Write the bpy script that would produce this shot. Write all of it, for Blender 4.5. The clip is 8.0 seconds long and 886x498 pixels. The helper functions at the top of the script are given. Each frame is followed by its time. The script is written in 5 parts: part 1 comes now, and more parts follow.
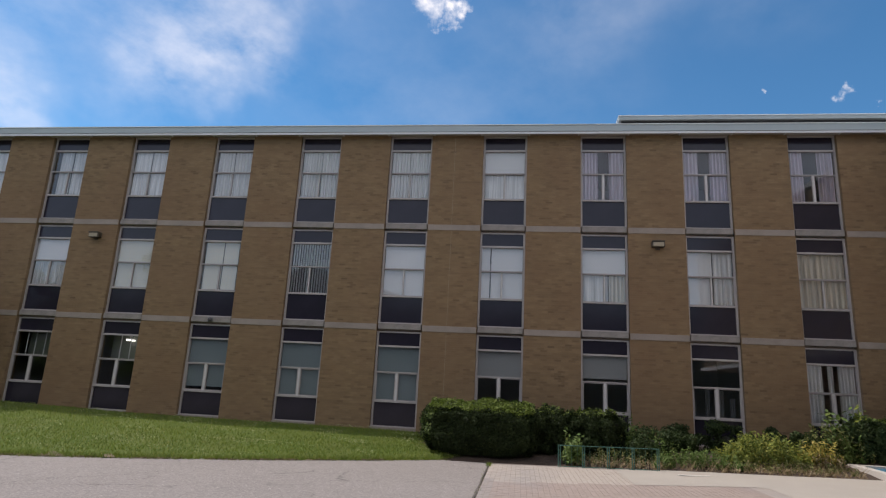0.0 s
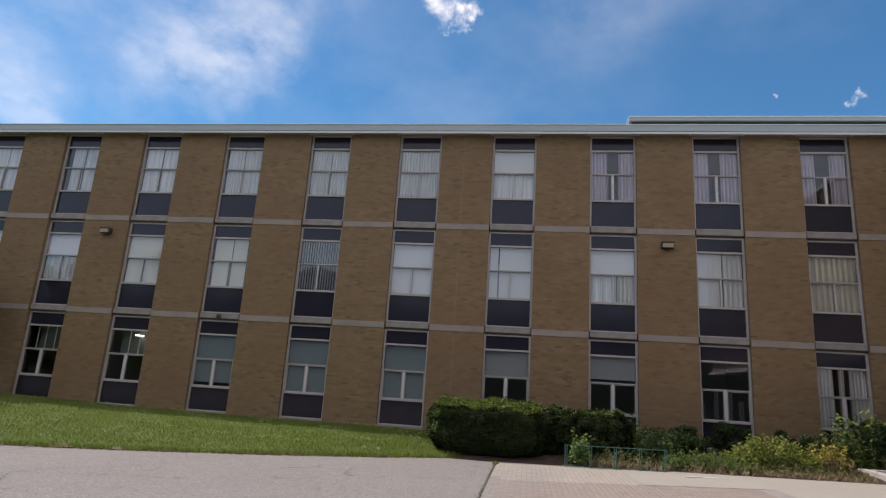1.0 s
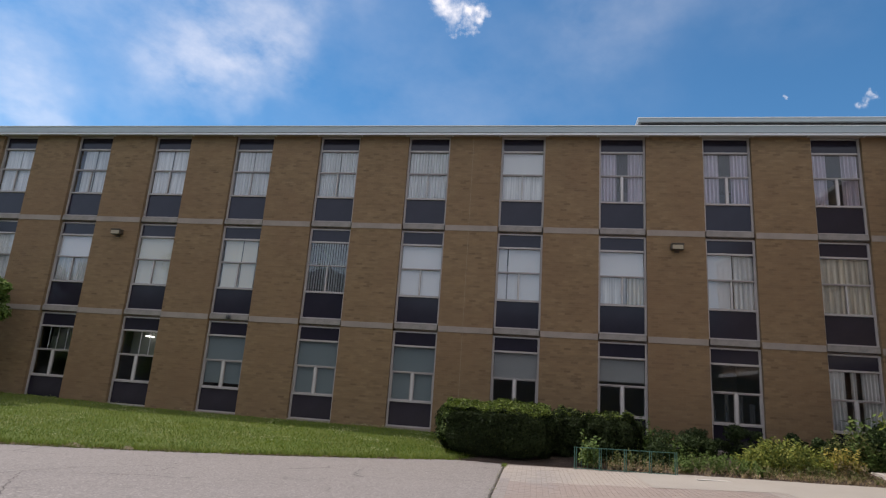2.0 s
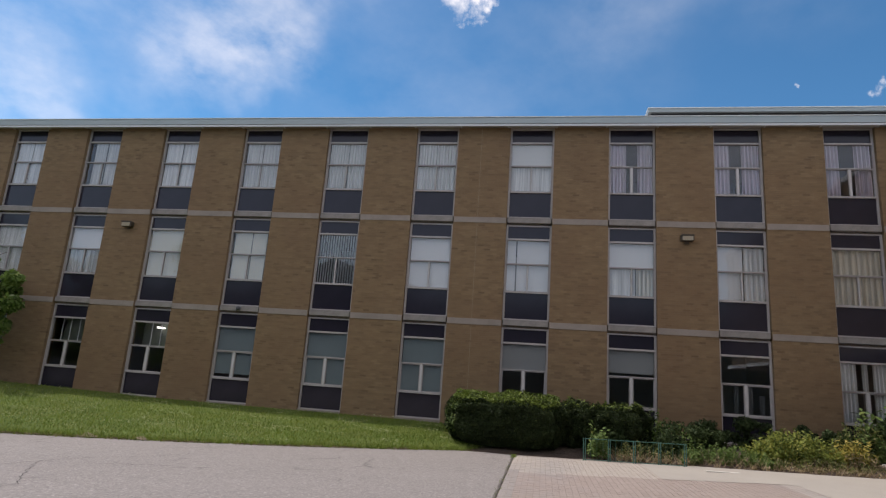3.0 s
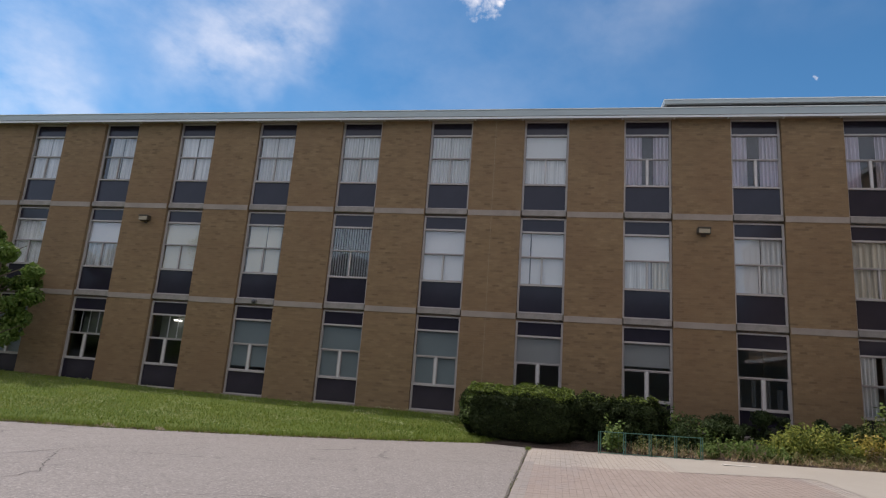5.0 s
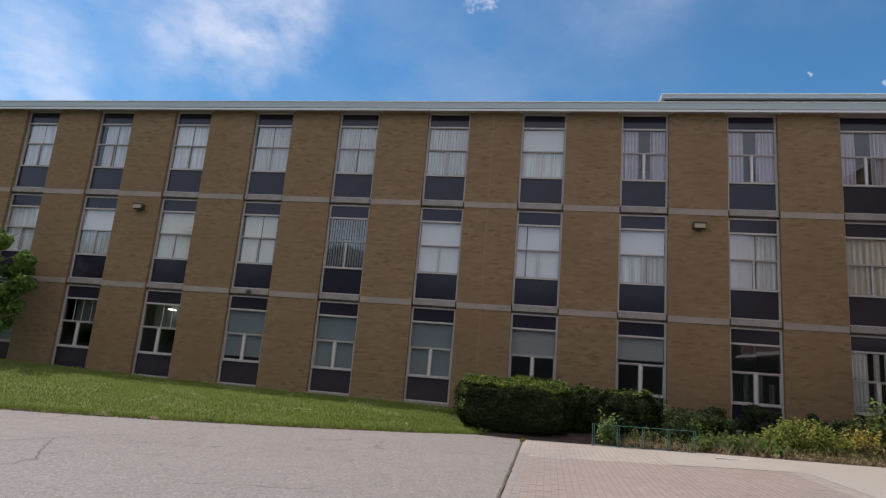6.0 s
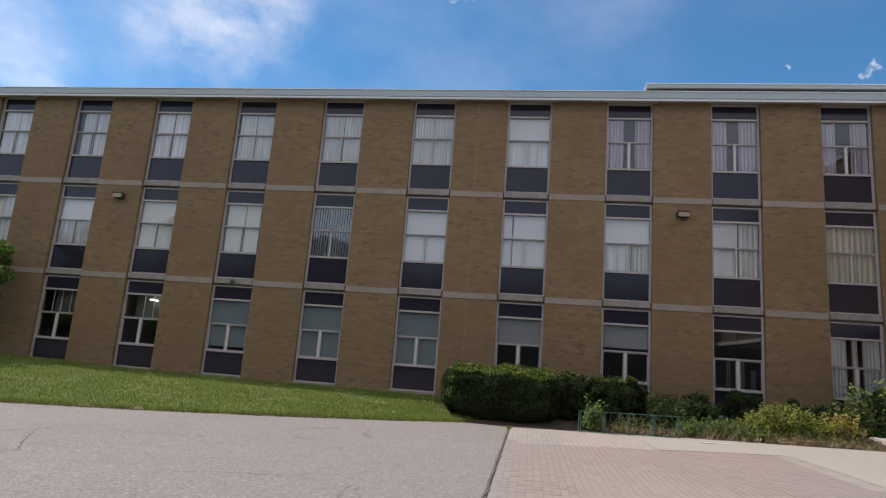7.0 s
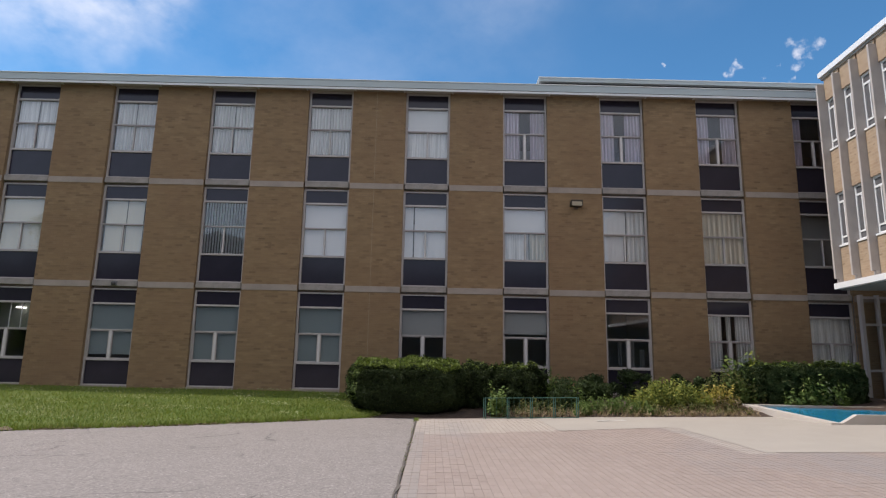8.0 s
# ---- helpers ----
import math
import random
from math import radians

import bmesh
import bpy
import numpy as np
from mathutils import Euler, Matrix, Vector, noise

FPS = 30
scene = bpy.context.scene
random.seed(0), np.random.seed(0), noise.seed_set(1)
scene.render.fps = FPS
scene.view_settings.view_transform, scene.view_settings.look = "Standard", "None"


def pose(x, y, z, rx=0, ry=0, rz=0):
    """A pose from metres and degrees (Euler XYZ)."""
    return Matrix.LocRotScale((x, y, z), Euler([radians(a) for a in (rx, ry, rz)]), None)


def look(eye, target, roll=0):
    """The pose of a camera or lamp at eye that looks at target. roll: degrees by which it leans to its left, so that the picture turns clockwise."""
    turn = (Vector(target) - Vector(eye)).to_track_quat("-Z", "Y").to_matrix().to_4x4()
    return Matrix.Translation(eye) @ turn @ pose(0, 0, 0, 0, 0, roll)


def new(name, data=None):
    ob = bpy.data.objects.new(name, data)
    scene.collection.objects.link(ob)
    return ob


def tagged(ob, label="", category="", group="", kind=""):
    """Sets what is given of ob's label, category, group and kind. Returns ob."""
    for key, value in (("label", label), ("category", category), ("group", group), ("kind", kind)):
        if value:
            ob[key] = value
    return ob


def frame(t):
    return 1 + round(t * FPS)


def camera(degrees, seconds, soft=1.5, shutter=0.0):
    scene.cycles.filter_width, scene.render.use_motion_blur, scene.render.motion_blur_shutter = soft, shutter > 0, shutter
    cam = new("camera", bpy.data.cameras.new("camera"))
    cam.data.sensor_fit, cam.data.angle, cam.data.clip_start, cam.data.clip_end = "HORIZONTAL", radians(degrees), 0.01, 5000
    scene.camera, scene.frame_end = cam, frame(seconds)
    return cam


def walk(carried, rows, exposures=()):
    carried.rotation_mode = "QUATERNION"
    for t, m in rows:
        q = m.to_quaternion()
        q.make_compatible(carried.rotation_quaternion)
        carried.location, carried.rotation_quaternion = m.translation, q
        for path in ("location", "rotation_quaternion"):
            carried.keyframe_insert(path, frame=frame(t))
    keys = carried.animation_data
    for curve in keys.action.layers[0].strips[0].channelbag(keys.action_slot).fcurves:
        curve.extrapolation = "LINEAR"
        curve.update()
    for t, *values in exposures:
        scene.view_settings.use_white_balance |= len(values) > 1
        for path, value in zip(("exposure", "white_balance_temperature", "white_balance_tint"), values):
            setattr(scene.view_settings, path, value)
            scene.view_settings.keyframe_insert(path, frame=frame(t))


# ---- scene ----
# The camera stands in a paved yard and turns slowly past a three-storey brick building.
cam = camera(72.46, 8.0, soft=1.2)
ROWS = [
    (0.0, 20.663, -19.300, 1.642, 103.305, -2.924, 7.065),
    (0.5, 20.662, -19.290, 1.577, 103.412, -3.420, 7.394),
    (1.0, 20.652, -19.273, 1.536, 103.483, -3.685, 7.655),
    (1.5, 20.639, -19.267, 1.515, 103.613, -3.842, 7.981),
    (1.7, 20.632, -19.268, 1.514, 103.683, -3.862, 8.141),
    (2.8, 20.598, -19.283, 1.537, 102.999, -3.985, 8.914),
    (3.0, 20.595, -19.284, 1.539, 102.719, -3.971, 9.104),
    (3.5, 20.603, -19.280, 1.527, 102.240, -3.659, 9.570),
    (4.0, 20.608, -19.267, 1.500, 102.105, -3.638, 9.908),
    (4.5, 20.586, -19.265, 1.485, 102.133, -3.966, 10.149),
    (4.7, 20.578, -19.265, 1.484, 102.173, -4.060, 10.319),
    (5.8, 20.495, -19.270, 1.480, 101.684, -4.660, 9.815),
    (6.0, 20.483, -19.270, 1.477, 101.444, -4.680, 9.605),
    (6.5, 20.459, -19.255, 1.447, 101.014, -4.373, 9.052),
    (7.0, 20.383, -19.228, 1.407, 100.734, -4.276, 8.036),
    (7.5, 20.345, -19.197, 1.405, 100.622, -3.504, 5.680),
    (7.8, 20.322, -19.140, 1.425, 100.476, -2.268, 2.476),
    (8.0, 20.332, -19.095, 1.442, 100.398, -1.073, -0.934),
]
walk(cam, [(t, pose(x, y, z, rx, ry, rz)) for t, x, y, z, rx, ry, rz in ROWS], exposures=[(0.0, 0.33, 6600, 16), (4.5, 0.31, 6600, 16), (6.5, 0.35, 6600, 16), (8.0, 0.48, 6600, 16)])

# ---- world, sun ----
SUN_EL, SUN_AZ = 54.0, 280.0          # azimuth clockwise from +y
SKY, SUN = 0.105, 3.2
world = bpy.data.worlds.new("sky")
scene.world = world
world.use_nodes = True
wt = world.node_tree
wt.nodes.clear()
w_out = wt.nodes.new("ShaderNodeOutputWorld")
w_bg = wt.nodes.new("ShaderNodeBackground")
w_bg.inputs["Strength"].default_value = SKY
sky = wt.nodes.new("ShaderNodeTexSky")
sky.sky_type = "NISHITA"
sky.sun_disc = False
sky.sun_elevation = radians(SUN_EL)
sky.sun_rotation = radians(SUN_AZ)
sky.air_density, sky.dust_density, sky.ozone_density = 1.0, 0.15, 5.0
w_co = wt.nodes.new("ShaderNodeTexCoord")


def wmath(op, a, b=None, clamp=False):
    n = wt.nodes.new("ShaderNodeMath")
    n.operation, n.use_clamp = op, clamp
    for k, v in enumerate((a, b)):
        if v is None:
            continue
        if isinstance(v, (int, float)):
            n.inputs[k].default_value = v
        else:
            wt.links.new(v, n.inputs[k])
    return n.outputs[0]


def wnoise(scale, detail, rough, stretch=(1, 1, 1)):
    mp = wt.nodes.new("ShaderNodeMapping")
    mp.inputs["Scale"].default_value = stretch
    wt.links.new(w_co.outputs["Generated"], mp.inputs["Vector"])
    n = wt.nodes.new("ShaderNodeTexNoise")
    n.inputs["Scale"].default_value, n.inputs["Detail"].default_value, n.inputs["Roughness"].default_value = scale, detail, rough
    wt.links.new(mp.outputs[0], n.inputs["Vector"])
    return n.outputs["Fac"]


def warped(scale, detail, amount):
    n = wt.nodes.new("ShaderNodeTexNoise")
    n.inputs["Scale"].default_value, n.inputs["Detail"].default_value, n.inputs["Roughness"].default_value = scale, detail, 0.6
    wt.links.new(w_co.outputs["Generated"], n.inputs["Vector"])
    s = wt.nodes.new("ShaderNodeVectorMath")
    s.operation = "MULTIPLY_ADD"
    wt.links.new(n.outputs["Color"], s.inputs[0])
    s.inputs[1].default_value = (amount,) * 3
    s.inputs[2].default_value = (-amount / 2,) * 3
    a = wt.nodes.new("ShaderNodeVectorMath")
    wt.links.new(w_co.outputs["Generated"], a.inputs[0])
    wt.links.new(s.outputs[0], a.inputs[1])
    return a.outputs[0]


WARP_SMALL, WARP_LARGE = warped(26.0, 6.0, 0.085), warped(5.0, 4.5, 0.25)


def wblob(centre, radius, strength):
    d = wt.nodes.new("ShaderNodeVectorMath")
    d.operation = "DISTANCE"
    wt.links.new(WARP_SMALL if radius < 0.06 else WARP_LARGE, d.inputs[0])
    d.inputs[1].default_value = Vector(centre).normalized()
    r = wt.nodes.new("ShaderNodeMapRange")
    r.interpolation_type = "SMOOTHSTEP"
    r.inputs["From Min"].default_value, r.inputs["From Max"].default_value = radius, 0.0
    r.inputs["To Min"].default_value, r.inputs["To Max"].default_value = 0.0, strength
    wt.links.new(d.outputs["Value"], r.inputs["Value"])
    return r.outputs["Result"]


wisp = None
for c, r, s in (((-.45, .74, .50), .17, .62), ((-.39, .79, .475), .11, .50), ((-.50, .73, .46), .15, .45), ((-.69, .64, .335), .12, .75),
                ((-.72, .57, .42), .15, .32), ((-.37, .72, .58), .16, .45), ((-.60, .60, .52), .25, .35), ((.10, .80, .60), .18, .20), ((.30, .72, .62), .2, .15), ((-.22, .87, .43), .30, .15), ((.06, .88, .46), .26, .10)):
    b = wblob(c, r, s)
    wisp = b if wisp is None else wmath("ADD", wisp, b)
soft = wmath("MULTIPLY", wmath("SUBTRACT", wnoise(4.2, 6.0, 0.58, (1.3, 1, 2.0)), 0.30), 2.0, True)
wisp = wmath("MULTIPLY", wisp, soft, True)
puff = None
for c, r, s in (((-.152, .800, .582), .036, .75), ((-.118, .808, .577), .030, 1.0), ((-.100, .808, .580), .026, .9), ((-.126, .822, .556), .022, .7), ((.488, .765, .432), .015, .46), ((.508, .750, .430), .013, .38),
                ((.490, .770, .415), .012, .42), ((.424, .806, .415), .010, .38), ((.434, .800, .418), .008, .34), ((.490, .783, .394), .009, .38), ((.338, .836, .434), .006, .36), ((.468, .787, .414), .005, .35)):
    b = wblob(c, r, s)
    puff = b if puff is None else wmath("MAXIMUM", puff, b)
puff = wmath("MULTIPLY", wmath("MULTIPLY", puff, 1.25, True), wmath("ADD", wnoise(60.0, 5.0, 0.6), 0.30), True)
# unseen cloud added behind the camera to brighten the facade, thinning over the building
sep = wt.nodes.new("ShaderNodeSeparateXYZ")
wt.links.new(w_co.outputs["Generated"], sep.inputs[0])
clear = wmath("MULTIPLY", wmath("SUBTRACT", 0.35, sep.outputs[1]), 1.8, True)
fill_cloud = wmath("MULTIPLY", wmath("SUBTRACT", wnoise(2.7, 7.0, 0.6, (-1, 1, 1)), 0.28), 4.5, True)
# sparse low down to keep blue reflections, dense overhead for light
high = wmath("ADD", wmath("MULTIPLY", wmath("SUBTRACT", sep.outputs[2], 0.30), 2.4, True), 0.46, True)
fill_cloud = wmath("MULTIPLY", fill_cloud, high)
fill_cloud = wmath("MULTIPLY", wmath("MULTIPLY", fill_cloud, clear), 0.92)
cover = wmath("MAXIMUM", wmath("MAXIMUM", wisp, puff, True), fill_cloud, True)
w_mix = wt.nodes.new("ShaderNodeMix")
w_mix.data_type = "RGBA"
w_mix.inputs[7].default_value = (9.0, 8.95, 8.95, 1)
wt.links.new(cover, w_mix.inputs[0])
w_tone = wt.nodes.new("ShaderNodeMix")
w_tone.data_type, w_tone.blend_type = "RGBA", "MULTIPLY"
w_tone.inputs[0].default_value = 1.0
w_tone.inputs[7].default_value = (0.55, 0.97, 1.05, 1)
wt.links.new(sky.outputs[0], w_tone.inputs[6])
wt.links.new(w_tone.outputs[2], w_mix.inputs[6])
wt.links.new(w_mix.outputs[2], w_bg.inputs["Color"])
wt.links.new(w_bg.outputs[0], w_out.inputs[0])

sun_dir = Vector((math.sin(radians(SUN_AZ)) * math.cos(radians(SUN_EL)), math.cos(radians(SUN_AZ)) * math.cos(radians(SUN_EL)), math.sin(radians(SUN_EL))))
sun = new("sun", bpy.data.lights.new("sun", "SUN"))
sun.data.energy, sun.data.angle, sun.data.color = SUN, radians(0.53), (1.0, 0.95, 0.88)
sun.matrix_basis = look(sun_dir * 60 + Vector((20, -10, 0)), (20, -10, 0))


# ---- materials ----
class Mat:
    """A small builder for node materials."""

    def __init__(self, name, rough=0.7, metal=0.0, spec=0.5):
        self.m = bpy.data.materials.new(name)
        self.m.use_nodes = True
        self.t = self.m.node_tree
        self.b = self.t.nodes["Principled BSDF"]
        self.b.inputs["Roughness"].default_value, self.b.inputs["Metallic"].default_value = rough, metal
        self.b.inputs["Specular IOR Level"].default_value = spec
        self.co = self.t.nodes.new("ShaderNodeTexCoord").outputs["Object"]

    def link(self, a, b):
        self.t.links.new(a, b)

    def noise(self, scale, detail=4.0, rough=0.6, vec=None, stretch=None):
        vec = vec or self.co
        if stretch:
            mp = self.t.nodes.new("ShaderNodeMapping")
            mp.inputs["Scale"].default_value = stretch
            self.link(vec, mp.inputs["Vector"])
            vec = mp.outputs[0]
        n = self.t.nodes.new("ShaderNodeTexNoise")
        n.inputs["Scale"].default_value, n.inputs["Detail"].default_value, n.inputs["Roughness"].default_value = scale, detail, rough
        self.link(vec, n.inputs["Vector"])
        return n.outputs["Fac"]

    def ramp(self, fac, stops):
        r = self.t.nodes.new("ShaderNodeValToRGB")
        e = r.color_ramp.elements
        while len(e) < len(stops):
            e.new(0.5)
        for k, (p, c) in zip(e, stops):
            k.position, k.color = p, (*c, 1) if len(c) == 3 else c
        self.link(fac, r.inputs[0])
        return r.outputs[0]

    def mix(self, fac, a, b, mode="MIX"):
        n = self.t.nodes.new("ShaderNodeMix")
        n.data_type, n.blend_type = "RGBA", mode
        for s, v in ((0, fac), (6, a), (7, b)):
            if isinstance(v, (int, float)):
                n.inputs[s].default_value = v
            elif isinstance(v, tuple):
                n.inputs[s].default_value = (*v, 1)
            else:
                self.link(v, n.inputs[s])
        return n.outputs[2]

    def island(self):
        return self.t.nodes.new("ShaderNodeNewGeometry").outputs["Random Per Island"]

    def object_random(self):
        return self.t.nodes.new("ShaderNodeObjectInfo").outputs["Random"]

    def bump(self, height, strength, distance=0.01):
        n = self.t.nodes.new("ShaderNodeBump")
        n.inputs["Strength"].default_value, n.inputs["Distance"].default_value = strength, distance
        self.link(height, n.inputs["Height"])
        self.link(n.outputs[0], self.b.inputs["Normal"])

    def colour(self, c):
        if isinstance(c, tuple):
            self.b.inputs["Base Color"].default_value = (*c, 1)
        else:
            self.link(c, self.b.inputs["Base Color"])
        return self

    def wall_vector(self):
        """Brick courses on upright faces: along x + y, and up z."""
        s = self.t.nodes.new("ShaderNodeSeparateXYZ")
        self.link(self.co, s.inputs[0])
        a = self.t.nodes.new("ShaderNodeMath")
        self.link(s.outputs[0], a.inputs[0])
        self.link(s.outputs[1], a.inputs[1])
        c = self.t.nodes.new("ShaderNodeCombineXYZ")
        self.link(a.outputs[0], c.inputs[0])
        self.link(s.outputs[2], c.inputs[1])
        return c.outputs[0]


def dark(c, k):
    return tuple(v * k for v in c)


def plain(name, c, rough=0.7, metal=0.0, var=0.18, scale=3.0, bump=0.0, fine=60.0):
    m = Mat(name, rough, metal)
    big = m.noise(scale, 5.0, 0.65)
    small = m.noise(fine, 3.0, 0.6)
    col = m.ramp(big, [(0.3, dark(c, 1 - var)), (0.7, dark(c, 1 + var * 0.6))])
    col = m.mix(0.35, col, m.ramp(small, [(0.3, dark(c, 1 - var)), (0.7, dark(c, 1 + var))]))
    m.colour(col)
    if bump:
        m.bump(small, bump)
    return m.m


def brick_material(name, tones, mortar):
    m = Mat(name, 0.85)
    v = m.wall_vector()
    b = m.t.nodes.new("ShaderNodeTexBrick")
    b.offset = 0.5
    for key, val in (("Scale", 1.0), ("Brick Width", 0.213), ("Row Height", 0.0677), ("Mortar Size", 0.005), ("Mortar Smooth", 0.3), ("Bias", 0.0)):
        b.inputs[key].default_value = val
    b.inputs["Color1"].default_value, b.inputs["Color2"].default_value = (0, 0, 0, 1), (1, 1, 1, 1)
    b.inputs["Mortar"].default_value = (0.5, 0.5, 0.5, 1)
    m.link(v, b.inputs["Vector"])
    tone = m.ramp(b.outputs["Color"], [(0.0, tones[0]), (0.35, tones[1]), (0.75, tones[2]), (1.0, tones[3])])
    courses = m.noise(1.0, 4.0, 0.7, v, (0.9, 7.0, 1.0))
    tone = m.mix(m.ramp(courses, [(0.36, (0.36,) * 3), (0.52, (0.0,) * 3)]), tone, dark(tones[0], 0.62))
    stains = m.noise(0.35, 5.0, 0.65)
    tone = m.mix(m.ramp(stains, [(0.40, (0.0,) * 3), (0.72, (0.75,) * 3)]), tone, (tones[1][0] * 0.80, tones[1][1] * 0.70, tones[1][2] * 0.72))
    chalk = m.noise(2.3, 6.0, 0.75, v, (0.6, 2.2, 1.0))
    tone = m.mix(m.ramp(chalk, [(0.68, (0.0,) * 3), (0.80, (0.35,) * 3)]), tone, (0.34, 0.27, 0.19))
    fleck = m.noise(1.0, 2.0, 0.5, v, (4.2, 13.0, 1.0))
    tone = m.mix(m.ramp(fleck, [(0.61, (0.0,) * 3), (0.68, (0.7,) * 3)]), tone, dark(tones[0], 0.45))
    grain = m.noise(140.0, 3.0, 0.6)
    tone = m.mix(0.22, tone, m.ramp(grain, [(0.3, dark(tones[0], 0.6)), (0.7, dark(tones[3], 1.15))]))
    m.colour(m.mix(b.outputs["Fac"], tone, mortar))
    inv = m.ramp(b.outputs["Fac"], [(0.0, (1,) * 3), (1.0, (0,) * 3)])
    m.bump(m.mix(0.25, inv, grain), 0.6, 0.006)
    return m.m


def brick_piece_material(name, tones):
    """Single bricks: a tone for each, with stains that run across several."""
    m = Mat(name, 0.85)
    add = m.t.nodes.new("ShaderNodeMath")
    m.link(m.object_random(), add.inputs[0])
    m.link(m.island(), add.inputs[1])
    fr = m.t.nodes.new("ShaderNodeMath")
    fr.operation = "FRACT"
    m.link(add.outputs[0], fr.inputs[0])
    tone = m.ramp(fr.outputs[0], [(0.0, dark(tones[0], 0.66)), (0.05, dark(tones[0], 0.88)), (0.2, dark(tones[1], 0.94)), (0.5, dark(tones[1], 1.02)), (0.8, dark(tones[2], 0.98)), (1.0, dark(tones[3], 0.95))])
    world_ = m.t.nodes.new("ShaderNodeNewGeometry").outputs["Position"]
    courses = m.noise(1.0, 4.0, 0.7, world_, (0.9, 0.9, 7.0))
    tone = m.mix(m.ramp(courses, [(0.36, (0.40,) * 3), (0.52, (0.0,) * 3)]), tone, dark(tones[0], 0.62))
    stains = m.noise(0.35, 5.0, 0.65, world_)
    tone = m.mix(m.ramp(stains, [(0.40, (0.0,) * 3), (0.72, (0.75,) * 3)]), tone, (tones[1][0] * 0.80, tones[1][1] * 0.70, tones[1][2] * 0.72))
    chalk = m.noise(2.3, 6.0, 0.75, world_, (0.6, 0.6, 2.2))
    tone = m.mix(m.ramp(chalk, [(0.68, (0.0,) * 3), (0.80, (0.35,) * 3)]), tone, (0.34, 0.27, 0.19))
    grain = m.noise(140.0, 3.0, 0.6, world_)
    m.colour(m.mix(0.22, tone, m.ramp(grain, [(0.3, dark(tones[0], 0.6)), (0.7, dark(tones[3], 1.15))])))
    m.bump(grain, 0.4, 0.004)
    return m.m


TAN = [(.186, .120, .062), (.220, .143, .074), (.244, .161, .084), (.272, .184, .099)]
M_BRICKS = brick_piece_material("tan_brick_piece", TAN)
M_MORTAR = plain("sandy_mortar", (.212, .146, .088), 0.95, var=0.2, scale=1.5, bump=0.3)
M_BRICK = brick_material("tan_brick", [(.186, .120, .062), (.220, .143, .074), (.244, .161, .084), (.272, .184, .099)], (.21, .162, .108))
M_BRICK_PALE = brick_material("buff_brick", [(.30, .215, .135), (.35, .255, .165), (.385, .285, .187), (.42, .315, .21)], (.37, .295, .215))
M_CONCRETE = plain("band_concrete", (.275, .232, .20), 0.85, var=0.25, scale=1.8, bump=0.3)
M_PRECAST = plain("precast_concrete", (.40, .37, .345), 0.85, var=0.25, scale=1.2, bump=0.2)
M_ALU = plain("brushed_aluminium", (.375, .345, .335), 0.55, 0.12, var=0.10, scale=2.0)
M_MULLION = plain("pale_aluminium", (.52, .50, .49), 0.5, 0.1, var=0.08, scale=2.0)
M_FASCIA = plain("painted_metal_fascia", (.32, .365, .38), 0.5, 0.1, var=0.08, scale=0.6)
M_TRIM = plain("white_painted_trim", (.74, .75, .75), 0.5, 0.1, var=0.06, scale=1.0)
M_DRIP = plain("weathered_white_trim", (.52, .53, .54), 0.5, 0.1, var=0.08, scale=1.0)
# white paint darkened in colour so the rooms behind the glass look dim
M_DIMWHITE = plain("painted_room_wall", (.26, .26, .25), 0.8, var=0.05)
# near-black: shadow lines at the roof edges are in this colour
M_SHADOWGAP = plain("shadow_gap", (.03, .03, .032), 0.8)
M_SOFFIT = plain("soffit_board", (.27, .235, .205), 0.85, var=0.12, scale=1.0)
M_SOFFITPANEL = plain("grey_soffit_panel", (.36, .335, .315), 0.8, var=0.10, scale=1.0)
M_ROOF = plain("roof_gravel", (.30, .29, .28), 0.95)
M_FLOOR = plain("room_floor", (.12, .11, .105), 0.5)


def panel_material():
    m = Mat("dark_spandrel_glass", 0.16)
    c = m.noise(0.6, 4.0, 0.6)
    m.colour(m.ramp(c, [(0.3, (.016, .014, .022)), (0.7, (.026, .0225, .035))]))
    m.b.inputs["Roughness"].default_value = 0.14
    m.b.inputs["Specular IOR Level"].default_value = 0.40
    return m.m


def glass_material(name="window_glass", tint=(.97, .985, .98)):
    m = Mat(name)
    t = m.t
    out = next(n for n in t.nodes if n.type == "OUTPUT_MATERIAL")
    tr = t.nodes.new("ShaderNodeBsdfTransparent")
    tr.inputs[0].default_value = (*tint, 1)
    gl = t.nodes.new("ShaderNodeBsdfGlossy")
    gl.inputs["Roughness"].default_value = 0.0
    fr = t.nodes.new("ShaderNodeFresnel")
    fr.inputs["IOR"].default_value = 2.0
    wob = m.noise(1.1, 2.0, 0.5)
    bm_ = t.nodes.new("ShaderNodeBump")
    bm_.inputs["Strength"].default_value, bm_.inputs["Distance"].default_value = 0.05, 0.02
    m.link(wob, bm_.inputs["Height"])
    m.link(bm_.outputs[0], gl.inputs["Normal"])
    mx = t.nodes.new("ShaderNodeMixShader")
    m.link(fr.outputs[0], mx.inputs[0])
    m.link(tr.outputs[0], mx.inputs[1])
    m.link(gl.outputs[0], mx.inputs[2])
    m.link(mx.outputs[0], out.inputs[0])
    return m.m


M_PANEL = panel_material()
M_GLASS = glass_material()


